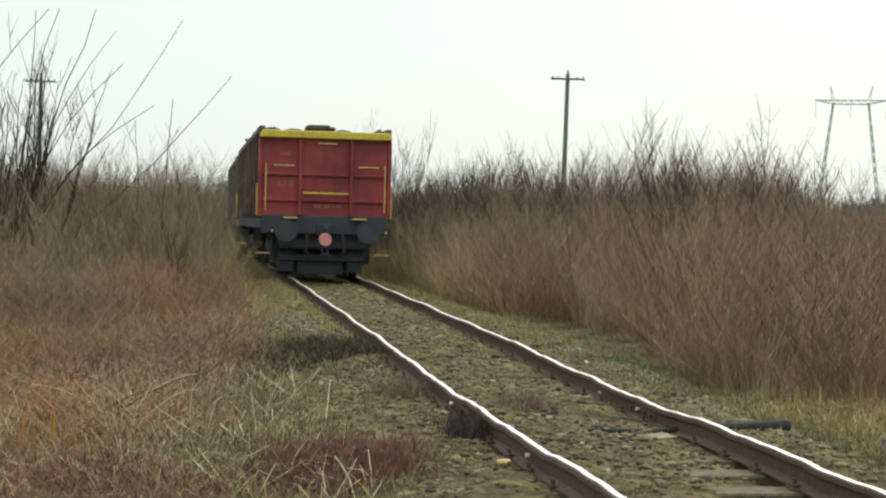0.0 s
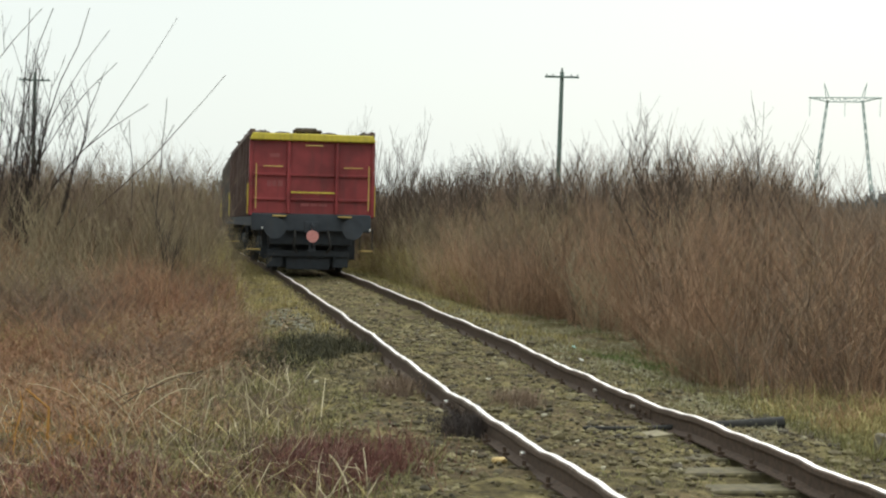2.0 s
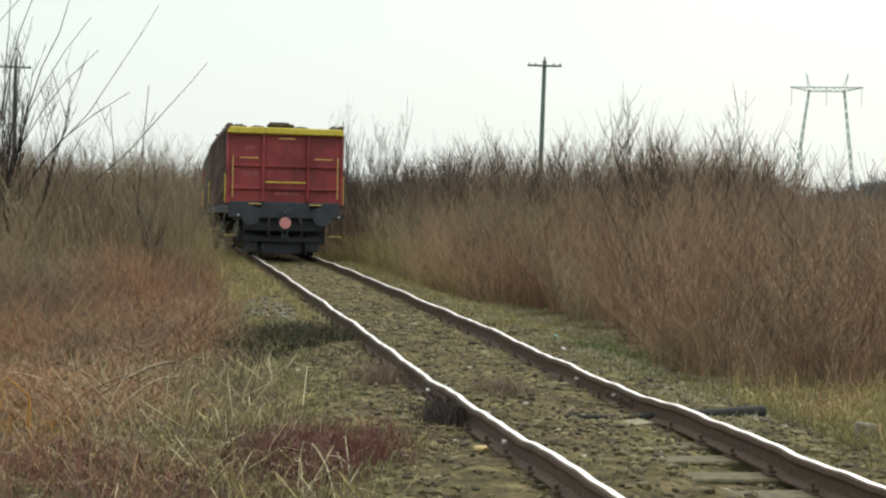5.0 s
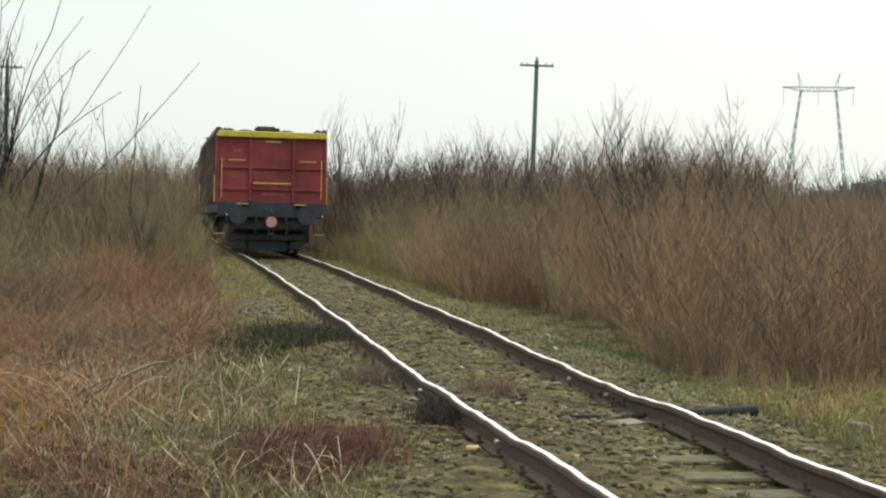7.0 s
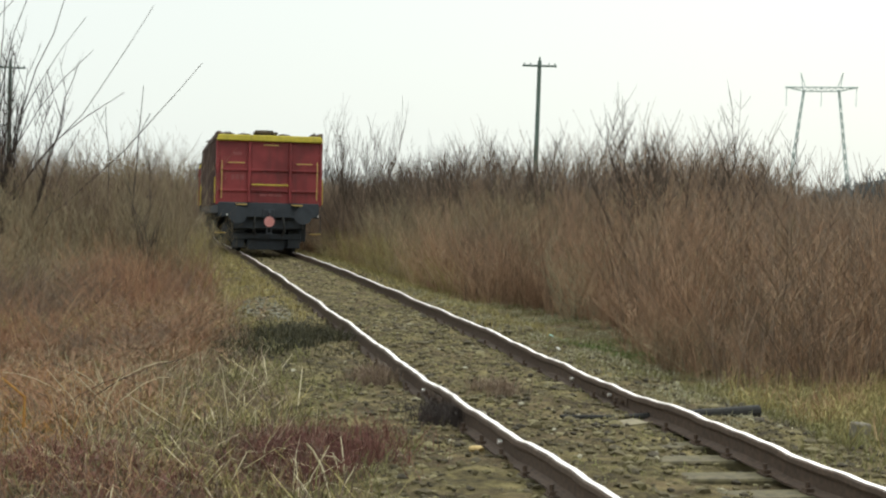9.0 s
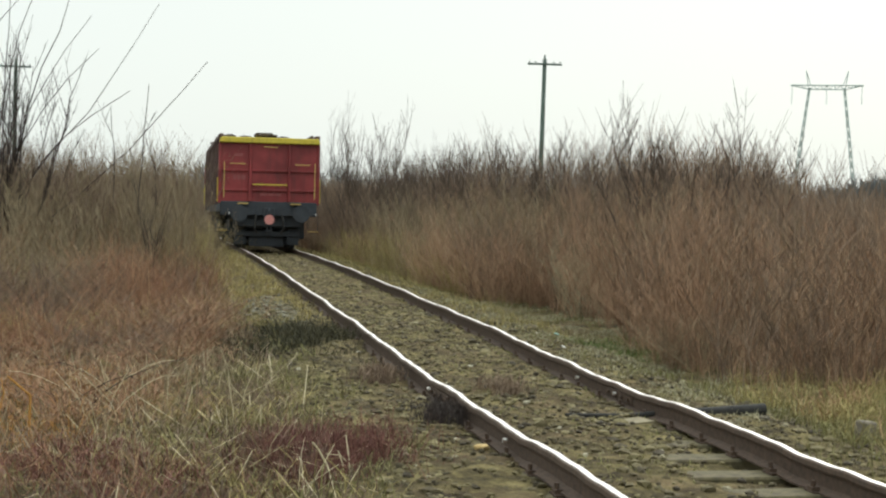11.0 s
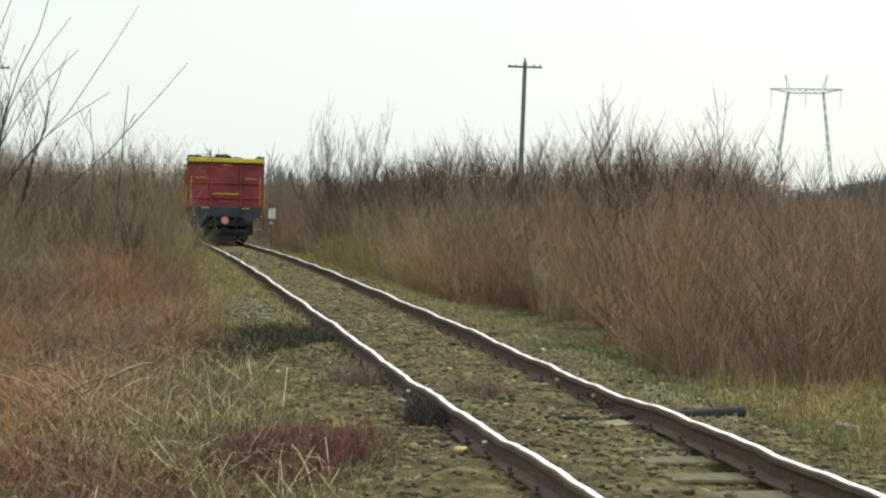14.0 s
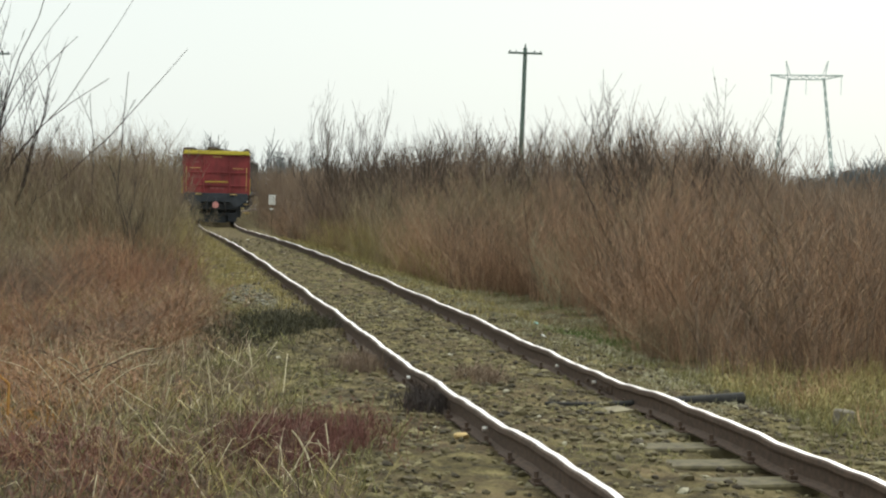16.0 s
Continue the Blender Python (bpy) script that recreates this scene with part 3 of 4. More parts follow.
# ---------------------------------------------------------------- poles, pylon, post
def utility_pole(label, m, height):
    root = tagged(new("utility_pole"), label, "utility pole", "wooden poles")
    bm = bmesh.new()
    add_disc(bm, (0, 0, height / 2 - 0.3), 0.125, 0.09, height + 0.6, "Z", 12)
    part("shaft", bm, POLEWOOD, root)
    part("crossarm", boxes((-0.78, 0.78, -0.16, -0.07, height - 0.285, height - 0.195), bevel=0.012), POLEWOOD, root)
    for x in (-0.70, -0.42, 0.42, 0.70):
        bm = bmesh.new()
        add_disc(bm, (x, -0.11, height - 0.145), 0.035, 0.025, 0.07, "Z", 10)
        part("insulator", bm, POLEWOOD, root)
    bm = bmesh.new()
    add_disc(bm, (0, 0, height + 0.08), 0.05, 0.035, 0.20, "Z", 10)
    part("insulator", bm, POLEWOOD, root)
    root.matrix_basis = m
    return root


def beam_set(segs, r):
    return tubes(np.array(segs), np.full((len(segs), 2), r), 4)


def pylon(m):
    root = tagged(new("power_pylon"), "distant pale steel lattice portal pylon", "pylon")
    H, half = 26.8, 3.55
    for s in (-1, 1):
        top, foot = np.array((s * half, 0, H)), np.array((s * (half + 3.6), 0, -3.0))
        segs, n, w0, w1 = [], 14, 0.34, 0.75
        def corner(t, i):
            w = w0 + (w1 - w0) * t
            return tuple(top + (foot - top) * t + np.array(((i & 1) * 2 - 1, (i >> 1) * 2 - 1, 0)) * w / 2)
        for i in range(4):
            segs.append((corner(0, i), corner(1, i)))
        for k in range(n):
            t0, t1 = k / n, (k + 1) / n
            for a, b in ((0, 1), (1, 3), (3, 2), (2, 0)):
                segs.append((corner(t0, a), corner(t1, b)) if k % 2 else (corner(t0, b), corner(t1, a)))
        ob = new("lattice_leg", mesh_of("lattice_leg", *beam_set(segs, 0.11), LATTICE))
        ob.parent = root
        horn = [((s * half - 0.3, 0, H + 0.5), (s * (half + 0.75), 0, H + 3.6)), ((s * half + 0.3, 0, H + 0.5), (s * (half + 0.75), 0, H + 3.6))]
        ob = new("earth_wire_horn", mesh_of("earth_wire_horn", *beam_set(horn, 0.10), LATTICE))
        ob.parent = root
    segs, n = [], 22
    def ex(t):
        return -7.4 + 14.8 * t
    def depth(x):
        return 0.9 if abs(x) < half else max(0.08, 0.9 * (7.4 - abs(x)) / (7.4 - half))
    for k in range(n):
        a, b = ex(k / n), ex((k + 1) / n)
        for y in (-0.4, 0.4):
            segs += [((a, y, H + 0.6), (b, y, H + 0.6)), ((a, y, H + 0.6 - depth(a)), (b, y, H + 0.6 - depth(b)))]
            segs.append(((a, y, H + 0.6), (b, y, H + 0.6 - depth(b))) if k % 2 else ((a, y, H + 0.6 - depth(a)), (b, y, H + 0.6)))
    ob = new("crossbeam", mesh_of("crossbeam", *beam_set(segs, 0.08), LATTICE))
    ob.parent = root
    for x in (-7.1, 0.0, 7.1):
        bm = bmesh.new()
        for k in range(9):
            add_disc(bm, (x, 0, H + 0.2 - 0.42 * k), 0.13, 0.06, 0.30, "Z", 6)
        part("insulator_string", bm, LATTICE, root, "hanging glass insulator string")
    root.matrix_basis = m
    return root


def ground_at(x, y):
    return float(ground_z(x, y))


utility_pole("tall greenish-grey wooden pole with a short crossarm", pose(17.05, 68, ground_at(17, 68), 0, 0.6, -12), 8.56)
utility_pole("tall dark wooden pole behind bare branches", pose(-7.28, 79, ground_at(-7.4, 79), 0, 0.3, -8), 8.42)
pylon(pose(136.5, 300, 0.0, 0, 0, -24))

post = tagged(new("track_marker"), "small white trackside marker board on a post", "marker post")
part("post", boxes((-0.010, 0.010, -0.02, 0.02, -0.2, 1.30), bevel=0.003), TIMBER, post)
part("board", boxes((-0.125, 0.125, -0.045, -0.022, 1.20, 1.56), bevel=0.01), WHITE, post, "plain dirty white board")
part("small_plate", boxes((-0.075, 0.045, -0.04, -0.022, 1.02, 1.08), bevel=0.006), WHITE, post, "small white plate")
post.matrix_basis = pose(4.65, 55, ground_at(4.65, 55) - 0.12, 0, 0, 0)

pipe_v, pipe_q = tubes(np.array([[(3.02, 11.06, -0.150), (3.5, 11.10, -0.168), (4.05, 11.14, -0.150), (4.66, 11.2, -0.130)]]), np.array([[0.012, 0.022, 0.038, 0.048]]), 12)
pipe = new("pipe", mesh_of("pipe", pipe_v, pipe_q, RUBBER))
tagged(pipe, "black tapered pipe lying across under the rail", "pipe")


plank = new("plank")
part("board", boxes((-0.15, 0.15, -0.09, 0.09, -0.015, 0.012), bevel=0.004), PALEWOOD, plank)
plank.matrix_basis = pose(3.44, 10.75, ground_at(3.44, 10.75) + 0.008, 2, -3, 24)
tagged(plank, "pale weathered plank lying between the rails", "plank")
stub = new("marker_stub")
part("block", boxes((-0.06, 0.06, -0.06, 0.06, -0.10, 0.14), bevel=0.012), CONCRETE, stub)
stub.matrix_basis = pose(5.14, 10.45, ground_at(5.14, 10.45), 2, 3, 15)
tagged(stub, "short grey concrete stub in dry grass", "marker stub")


# ---------------------------------------------------------------- shrubs
def shrub_meshes(seed, stems, height, radius, mat, per=7, twig=0.35, thick=0.007, lean=0.35, low=0.35, wild=0.2, spread=0.6, tail=1.12):
    """Stems and twigs of one bare shrub, as two meshes."""
    r = np.random.default_rng(seed)
    a, d = r.uniform(0, 2 * np.pi, stems), radius * np.sqrt(r.uniform(0, 1, stems))
    base = np.stack([np.cos(a) * d, np.sin(a) * d, np.full(stems, -0.08)], 1)
    h = height * np.clip(r.normal(0.83, 0.14, stems), 0.3, 1.05) * np.where(r.uniform(0, 1, stems) > 0.9, tail, 1.0)
    ln = np.stack([np.cos(a), np.sin(a)], 1) * (lean * r.uniform(0.1, 1, stems))[:, None] + r.normal(0, wild, (stems, 2))
    lines = stem_lines(r, base, h, ln, 5, 0.03)
    rad = thick * r.uniform(0.6, 1.3, stems)[:, None] * np.linspace(1, 0.28, 5)[None]
    tw = twigs_on(r, lines, per, twig, 2, low, spread)
    trad = np.full((len(tw), 1), thick * 0.45) * np.array([[1, 0.4]])
    return mesh_of("trunk", *tubes(lines, rad), mat), mesh_of("crown", *tubes(tw, trad), mat)


SHRUBS = [shrub_meshes(40 + i, 56, h, 0.60, THICKET, 17, 0.32, 0.0046, 0.28, 0.05, 0.18, 0.62, 1.10) for i, h in enumerate((2.15, 2.35, 2.5, 2.3, 2.05, 2.7))]
LOWSHRUBS = [shrub_meshes(140 + i, 46, h, 0.50, m, 16, 0.26, 0.0042, 0.42, 0.05, 0.26, 0.95) for i, (h, m) in enumerate(((1.0, THICKET), (1.35, THICKET), (0.8, OLIVESTEM), (1.25, DARKSTEM), (1.1, THICKET)))]
DARKSHRUBS = [shrub_meshes(60 + i, 40, h, 0.58, DARKSTEM, 11, 0.42, 0.0065, 0.35, 0.2, 0.25, 0.65) for i, h in enumerate((2.5, 2.7, 2.95, 2.3))]
OLIVESHRUBS = [shrub_meshes(70 + i, 40, h, 0.58, OLIVESTEM, 11, 0.40, 0.0062, 0.3, 0.15, 0.22, 0.65) for i, h in enumerate((2.5, 2.75, 2.3))]


def fan_bush(seed, height, mains=9):
    """A bare bush whose branches rise from one foot, fan out and turn upwards."""
    r = np.random.default_rng(seed)
    a = r.uniform(0, 2 * np.pi, mains)
    reach = height * r.uniform(0.08, 0.55, mains)
    s = np.linspace(0, 1, 7)[None, :, None]
    lines = np.zeros((mains, 7, 3)) + np.stack([np.cos(a), np.sin(a), np.zeros(mains)], 1)[:, None] * reach[:, None, None] * s ** 0.75
    lines[:, :, 2] += (height * r.uniform(0.72, 1.0, mains))[:, None] * s[:, :, 0] - 0.08
    lines[:, 1:, :2] += r.normal(0, 0.018 * height, (mains, 6, 2))
    t1 = twigs_on(r, lines, 11, 0.24 * height, 4, 0.42, 0.42)
    t1[:, 1:, :2] += r.normal(0, 0.02, (len(t1), 3, 2))
    t2 = twigs_on(r, t1, 4, 0.10 * height, 3, 0.2, 0.5)
    rad = 0.013 * r.uniform(0.7, 1.2, mains)[:, None] * np.linspace(1, 0.35, 7)[None]
    crown = joined([tubes(t1, np.full((len(t1), 1), 0.0055) * np.linspace(1, 0.5, 4)[None]), tubes(t2, np.full((len(t2), 1), 0.0034) * np.linspace(1, 0.6, 3)[None])])
    return mesh_of("trunk", *tubes(lines, rad, 5), DUSKSTEM), mesh_of("crown", *crown, DUSKSTEM)


TALLSHRUBS = [fan_bush(80 + i, h) for i, h in enumerate((3.3, 3.0, 3.15))]
WEEDS = [shrub_meshes(90 + i, 44, h, 0.48, REDWEED, 10, 0.24, 0.0050, 0.38, 0.1, 0.34, 1.1) for i, h in enumerate((0.75, 0.95, 1.1, 0.6))]
STRAWWEEDS = [shrub_meshes(95 + i, 40, h, 0.45, STRAW, 10, 0.24, 0.0042, 0.35, 0.15, 0.22) for i, h in enumerate((0.65, 0.9))]

DARKWEEDS = [shrub_meshes(98 + i, 40, h, 0.48, DARKSTEM, 10, 0.28, 0.0048, 0.38, 0.1, 0.34, 1.1) for i, h in enumerate((0.8, 1.05))]
SAGEWEEDS = [shrub_meshes(108 + i, 44, h, 0.5, SAGE, 12, 0.24, 0.005, 0.34, 0.1, 0.28, 0.8) for i, h in enumerate((1.1, 1.35))]
OLIVEWEEDS = [shrub_meshes(104 + i, 42, h, 0.45, OLIVESTEM, 12, 0.26, 0.0048, 0.36, 0.1, 0.3, 0.9) for i, h in enumerate((0.8, 1.0))]


def scatter(kinds, spots, name, label, category, group, rng):
    for x, y, k in spots:
        root = new(name)
        for part_name, me in zip(("trunk", "crown"), kinds[int(rng.integers(len(kinds)))]):
            ob = new(part_name, me)
            ob.parent = root
            tagged(ob, kind="stuff")
        root.matrix_basis = pose(float(x), float(y), ground_at(x, y), 0, 0, float(rng.uniform(0, 360))) @ Matrix.Diagonal((1, 1, k, 1))
        tagged(root, label, category, group)


def edge_right(y):
    """West edge of the thicket beyond the track."""
    y = np.asarray(y, float)
    bay = np.interp(y, (12.8, 13.1, 13.6, 14.4, 15.7, 17.3, 19.3, 20.8, 22.4, 24, 26, 34), (3.6, 3.05, 2.58, 2.30, 2.26, 2.55, 3.1, 3.38, 3.35, 2.92, 2.35, 2.0))
    return track_x(y) + bay + 0.06 * np.sin(y * 1.9)


rng = np.random.default_rng(21)
spots, front = [], []
y = 13.3
while y < 60 and len(spots) < 150:
    for row in range(3):
        px, py = float(edge_right(y)) + 0.55 + row * 0.75 + rng.normal(0, 0.14), y + rng.normal(0, 0.22)
        fall = 1 - 0.24 * float(smooth(0.405, 0.45, px / py))
        spots.append((px, py, rng.uniform(0.70, 1.0) * fall * (0.80 + 0.10 * row + 0.06 * float(smooth(11, 16, y)))))
    front.append((float(edge_right(y)) + rng.uniform(0.25, 0.65), y + rng.normal(0, 0.25), rng.uniform(0.6, 1.35)))
    y += 0.68 + 0.012 * y
pale, dark, dull = [], [], []
for spot in spots:
    u = rng.uniform() + 0.35 * float(lump(spot[0], spot[1], 2.1, 3.0))
    (dark if u < 0.17 + 0.70 * float(smooth(33, 42, spot[1])) else dull if u > 0.88 - 0.50 * float(smooth(22, 26, spot[1])) else pale).append(spot)
scatter(SHRUBS, pale, "shrub", "leafless reddish-brown shrub with dense upright stems", "shrub", "thicket along the track", rng)
scatter(OLIVESHRUBS, [(x, y, k * 0.88) for x, y, k in dull], "shrub", "leafless olive-brown shrub among reddish stems", "shrub", "thicket along the track", rng)
scatter(LOWSHRUBS, front, "shrub", "low leafless brown shrub at the foot of the thicket", "shrub", "low shrubs along the track", rng)
scatter(DARKSHRUBS, [(x, y, k * 0.9) for x, y, k in dark], "shrub", "leafless dark shrub among paler stems", "shrub", "thicket along the track", rng)

foot = [(float(edge_right(y)) + rng.normal(0.05, 0.12), float(y), rng.uniform(0.7, 1.3)) for y in np.arange(27, 40, 1.6)]
scatter(SAGEWEEDS, [(6.45, 21.8, 0.85), (6.6, 22.9, 1.0), (6.9, 22.0, 1.1)], "weed_clump", "grey-green weeds in the bay of the thicket", "weeds", "weeds along the thicket", rng)
bay = [(float(edge_right(y)) + rng.uniform(0.0, 0.9), float(y), rng.uniform(0.8, 1.5)) for y in np.arange(18.8, 30, 0.8)]
scatter(LOWSHRUBS, bay, "shrub", "low leafless purplish-brown shrub in the bay", "shrub", "low shrubs along the track", rng)
scatter(STRAWWEEDS, foot, "weed_clump", "pale olive weeds at the foot of the thicket", "weeds", "weeds along the thicket", rng)


def thicket(name, label, spots, mat, seed, stems, height, per, twig, thick):
    """An uncountable stand of bare stems as one mesh."""
    r = np.random.default_rng(seed)
    P = np.array(spots)
    n = len(P) * stems
    base = np.repeat(P[:, :2], stems, 0) + r.normal(0, 0.38, (n, 2))
    z = ground_z(base[:, 0], base[:, 1]) - 0.08
    h = height * np.repeat(P[:, 2], stems) * np.clip(r.normal(0.90, 0.07, n), 0.4, 1.03) * np.where(r.uniform(0, 1, n) > 0.95, 1.15, 1.0)
    lines = stem_lines(r, np.column_stack([base, z]), h, r.normal(0, 0.28, (n, 2)), 4, 0.045)
    rad = thick * r.uniform(0.6, 1.3, n)[:, None] * np.linspace(1, 0.3, 4)[None]
    tw = twigs_on(r, lines, per, twig, 2)
    trad = np.full((len(tw), 1), thick * 0.45) * np.array([[1, 0.4]])
    v, q = joined([tubes(lines, rad), tubes(tw, trad)])
    ob = new(name, mesh_of(name, v, q, mat))
    return tagged(ob, label, "thicket", kind="stuff")


back = []
for y in np.concatenate([np.arange(14, 52, 1.15), np.arange(52, 118, 2.3)]):
    for x in np.arange(2.6, 8.5 if y < 40 else 6.0, 1.05):
        px, py = float(edge_right(y)) + x + rng.normal(0, 0.25), float(y) + rng.normal(0, 0.3)
        if px < 0.52 * py:
            back.append((px, py, rng.uniform(0.8, 1.12) * (0.70 + 0.30 * (1 - float(smooth(0.40, 0.45, px / py))))))
    if y > 58:
        for x in (0.5, 1.5):
            back.append((float(edge_right(y)) + x + rng.normal(0, 0.25), float(y) + rng.normal(0, 0.3), rng.uniform(0.8, 1.1)))
for y in np.arange(13.5, 25, 0.8):
    for x in np.arange(1.9, 5.2, 0.8):
        px, py = float(edge_right(y)) + x + rng.normal(0, 0.2), float(y) + rng.normal(0, 0.25)
        if 0.27 < px / py < 0.52:
            back.append((px, py, rng.uniform(0.80, 1.0) * (0.68 + 0.26 * (1 - float(smooth(0.39, 0.44, px / py))))))
thicket("thicket", "dense leafless brown thicket", back, DARKSTEM, 31, 22, 2.92, 8, 0.46, 0.0085)

# taller bushes that stand out of the thicket
for x, y, k in ((7.15, 20.4, 0.92), (7.45, 21.0, 0.90), (7.9, 20.8, 0.76), (6.2, 36, 0.90), (7.3, 36.5, 0.95), (6.1, 40, 0.95), (8.4, 36, 0.98), (5.7, 42, 0.9), (9.3, 37, 0.98), (7.9, 40, 1.0), (5.55, 44.6, 1.22), (6.05, 45.4, 1.28), (9.0, 33, 0.95), (6.9, 38.5, 0.92), (10.6, 27, 0.76),
                (6.4, 34, 0.92), (7.8, 33, 0.98), (8.0, 29, 0.95), (9.6, 31, 0.86), (8.6, 25, 0.76), (9.9, 26, 0.74), (11.2, 30, 0.80), (7.0, 30, 0.86), (9.2, 23.4, 0.66), (7.2, 42, 0.9), (8.4, 21.5, 0.66)):
    scatter(TALLSHRUBS, [(x, y, k)], "shrub", "tall leafless bush with spreading dark branches", "shrub", "tall bushes", rng)

# left thicket
spots = []
for y in np.arange(25.5, 62, 1.25):
    lim = 0.50 + 0.008 * (y - 25) if y > 30 else 0.35
    for row in range(3):
        spots.append((lim - 0.45 - row * 0.95 + rng.normal(0, 0.15), y + rng.normal(0, 0.3), rng.uniform(0.84, 1.02)))
olive = [p for p in spots if rng.uniform() < 0.45]
scatter(OLIVESHRUBS, olive, "shrub", "leafless olive-brown shrub with fine upright twigs", "shrub", "thicket beside the track", rng)
scatter(DARKSHRUBS, [p for p in spots if p not in olive], "shrub", "leafless dark brown shrub with fine upright twigs", "shrub", "thicket beside the track", rng)
back = []
for y in np.concatenate([np.arange(27, 56, 1.2), np.arange(56, 120, 2.4)]):
    for x in np.arange(-8.2 if y < 56 else -5.0, 0.1, 1.05):
        if y < 62 and x > -2.0:
            continue
        lim = float(track_x(y)) - 2.55
        back.append((x + lim - 0.2 + rng.normal(0, 0.25), float(y) + rng.normal(0, 0.3), rng.uniform(0.8, 1.1)))
thicket("thicket", "dense leafless dark thicket", back, DARKSTEM, 33, 20, 2.75, 8, 0.48, 0.008)

for x, y, k in ((-0.08, 31.0, 1.06), (-0.2, 33.0, 1.1), (0.06, 34.5, 1.04), (0.10, 37.0, 1.0), (-0.75, 31.5, 1.02), (-3.3, 22.5, 0.72), (-1.3, 23.5, 0.66), (-2.6, 24.2, 0.78), (-0.75, 25.2, 0.70), (-3.9, 25.0, 0.8), (-1.9, 25.6, 0.75), (-0.2, 26.4, 0.72)):
    scatter(OLIVESHRUBS, [(x, y, k)], "shrub", "leafless olive-brown shrub among red weeds", "shrub", "thicket beside the track", rng)
# rust-red weeds before it
spots, dry, low, oliv = [], [], [], []
for y in np.arange(11.2, 31, 0.8):
    for x in np.arange(-5.2, 0.9, 0.76):
        if x > 0.15 + 0.022 * (y - 15) - 0.65 * float(smooth(20, 26, y)) or x < -0.165 * y:
            continue
        k = 0.50 + 0.50 * float(smooth(14, 22, y)) + 0.65 * float(smooth(23, 30, y)) - 0.35 * float(smooth(-0.4, 0.5, x)) + rng.uniform(-0.25, 0.35)
        u = rng.uniform()
        if u < (0.10 if y > 14.5 else 0.72):
            continue
        (dry if u < 0.30 else low if u < 0.50 else oliv if y > 20 and rng.uniform() < 0.5 else spots).append((x + rng.normal(0, 0.18), y + rng.normal(0, 0.22), max(0.35, k)))
scatter(WEEDS, spots, "weed_clump", "dry rust-red weed clump with fine stems", "weeds", "weeds beside the track", rng)
scatter(OLIVEWEEDS, oliv, "weed_clump", "olive-brown dead weed clump with fine stems", "weeds", "weeds beside the track", rng)
scatter(DARKWEEDS, low, "weed_clump", "dead dark brown weed clump with wiry stems", "weeds", "weeds beside the track", rng)
edge = [(0.52 + 0.006 * (y - 28) + rng.normal(0, 0.10), float(y) + rng.normal(0, 0.2), rng.uniform(0.95, 1.40)) for y in np.arange(28, 60, 1.0)]
scatter(STRAWWEEDS, edge[::2], "weed_clump", "straw-coloured tall weeds at the track edge", "weeds", "weeds beside the track", rng)
scatter(OLIVEWEEDS, edge[1::2], "weed_clump", "olive-brown tall weeds at the track edge", "weeds", "weeds beside the track", rng)
scatter(STRAWWEEDS, dry, "weed_clump", "straw-coloured dead weed clump with fine stems", "weeds", "weeds beside the track", rng)


# tall bare bush with long arching branches
def arching_bush(name, label, origin, arcs, seed, thick, bare=0):
    """arcs: foot x, tip x, depth and height, and how late each branch swings out."""
    r = np.random.default_rng(seed)
    s = np.linspace(0, 1, 9)[:, None]
    lines = []
    for fx, tx, ty, tz, bow in arcs:
        a, b = np.array((fx, r.normal(0, 0.1), 0.0)), np.array((tx, ty, tz))
        p = a + (b - a) * s
        p[:, 0] = a[0] + (b[0] - a[0]) * s[:, 0] ** bow
        p[1:-1] += r.normal(0, 0.028, (7, 3))
        lines.append(p)
    lines = np.array(lines)
    rad = thick * r.uniform(0.75, 1.2, len(lines))[:, None] * np.linspace(1, 0.32, 9)[None]
    clear = np.where(np.arange(len(lines)) < bare, 1, 11)       # long branches carry few twigs
    t1 = np.concatenate([twigs_on(r, lines[i:i + 1], int(c), 0.62, 4, 0.25, 0.42) for i, c in enumerate(clear)])
    t2 = twigs_on(r, t1, 4, 0.26, 3, 0.2, 0.45)
    root = new(name)
    crown = joined([tubes(t1, np.full((len(t1), 1), thick * 0.42) * np.linspace(1, 0.4, 4)[None]), tubes(t2, np.full((len(t2), 1), thick * 0.27) * np.linspace(1, 0.5, 3)[None])])
    for part_name, data in (("trunk", tubes(lines, rad, 5)), ("crown", crown)):
        ob = new(part_name, mesh_of(part_name, *data, BLACKSTEM))
        ob.parent = root
        tagged(ob, kind="stuff")
    root.matrix_basis = Matrix.Translation(origin)
    return tagged(root, label, "shrub", "tall bushes")


r2 = np.random.default_rng(71)
arcs = [(-2.65, 2.18, 0.0, 4.99, 0.6), (-2.15, 3.03, 0.0, 4.03, 0.6), (-0.60, 0.08, 0.0, 5.06, 2.5), (-0.35, 0.69, 0.0, 5.09, 2.1), (-0.55, 1.17, 0.0, 4.17, 2.5), (-0.70, -0.31, 0.0, 5.04, 0.6),
        (-4.0, -0.10, 0.0, 5.05, 1.0), (1.60, 1.39, 0.0, 3.19, 0.6), (1.85, 2.03, 0.0, 3.59, 1.8), (-0.50, 1.04, 0.0, 4.73, 2.5), (-0.45, 1.71, 0.0, 3.47, 2.5)]
for _ in range(34):
    t = r2.uniform(-1.5, 0.55)
    arcs.append((0.8 * t - 0.25 + r2.normal(0, 0.2), t + r2.normal(0.1, 0.25), r2.normal(0, 0.6), r2.uniform(2.4, 4.2) - 0.9 * max(0.0, t), r2.uniform(1.0, 1.9)))
arching_bush("shrub", "tall bare bush with long arching branches", (-2.27, 27.0, ground_at(-2.27, 27.0)), arcs, 72, 0.017, 11)
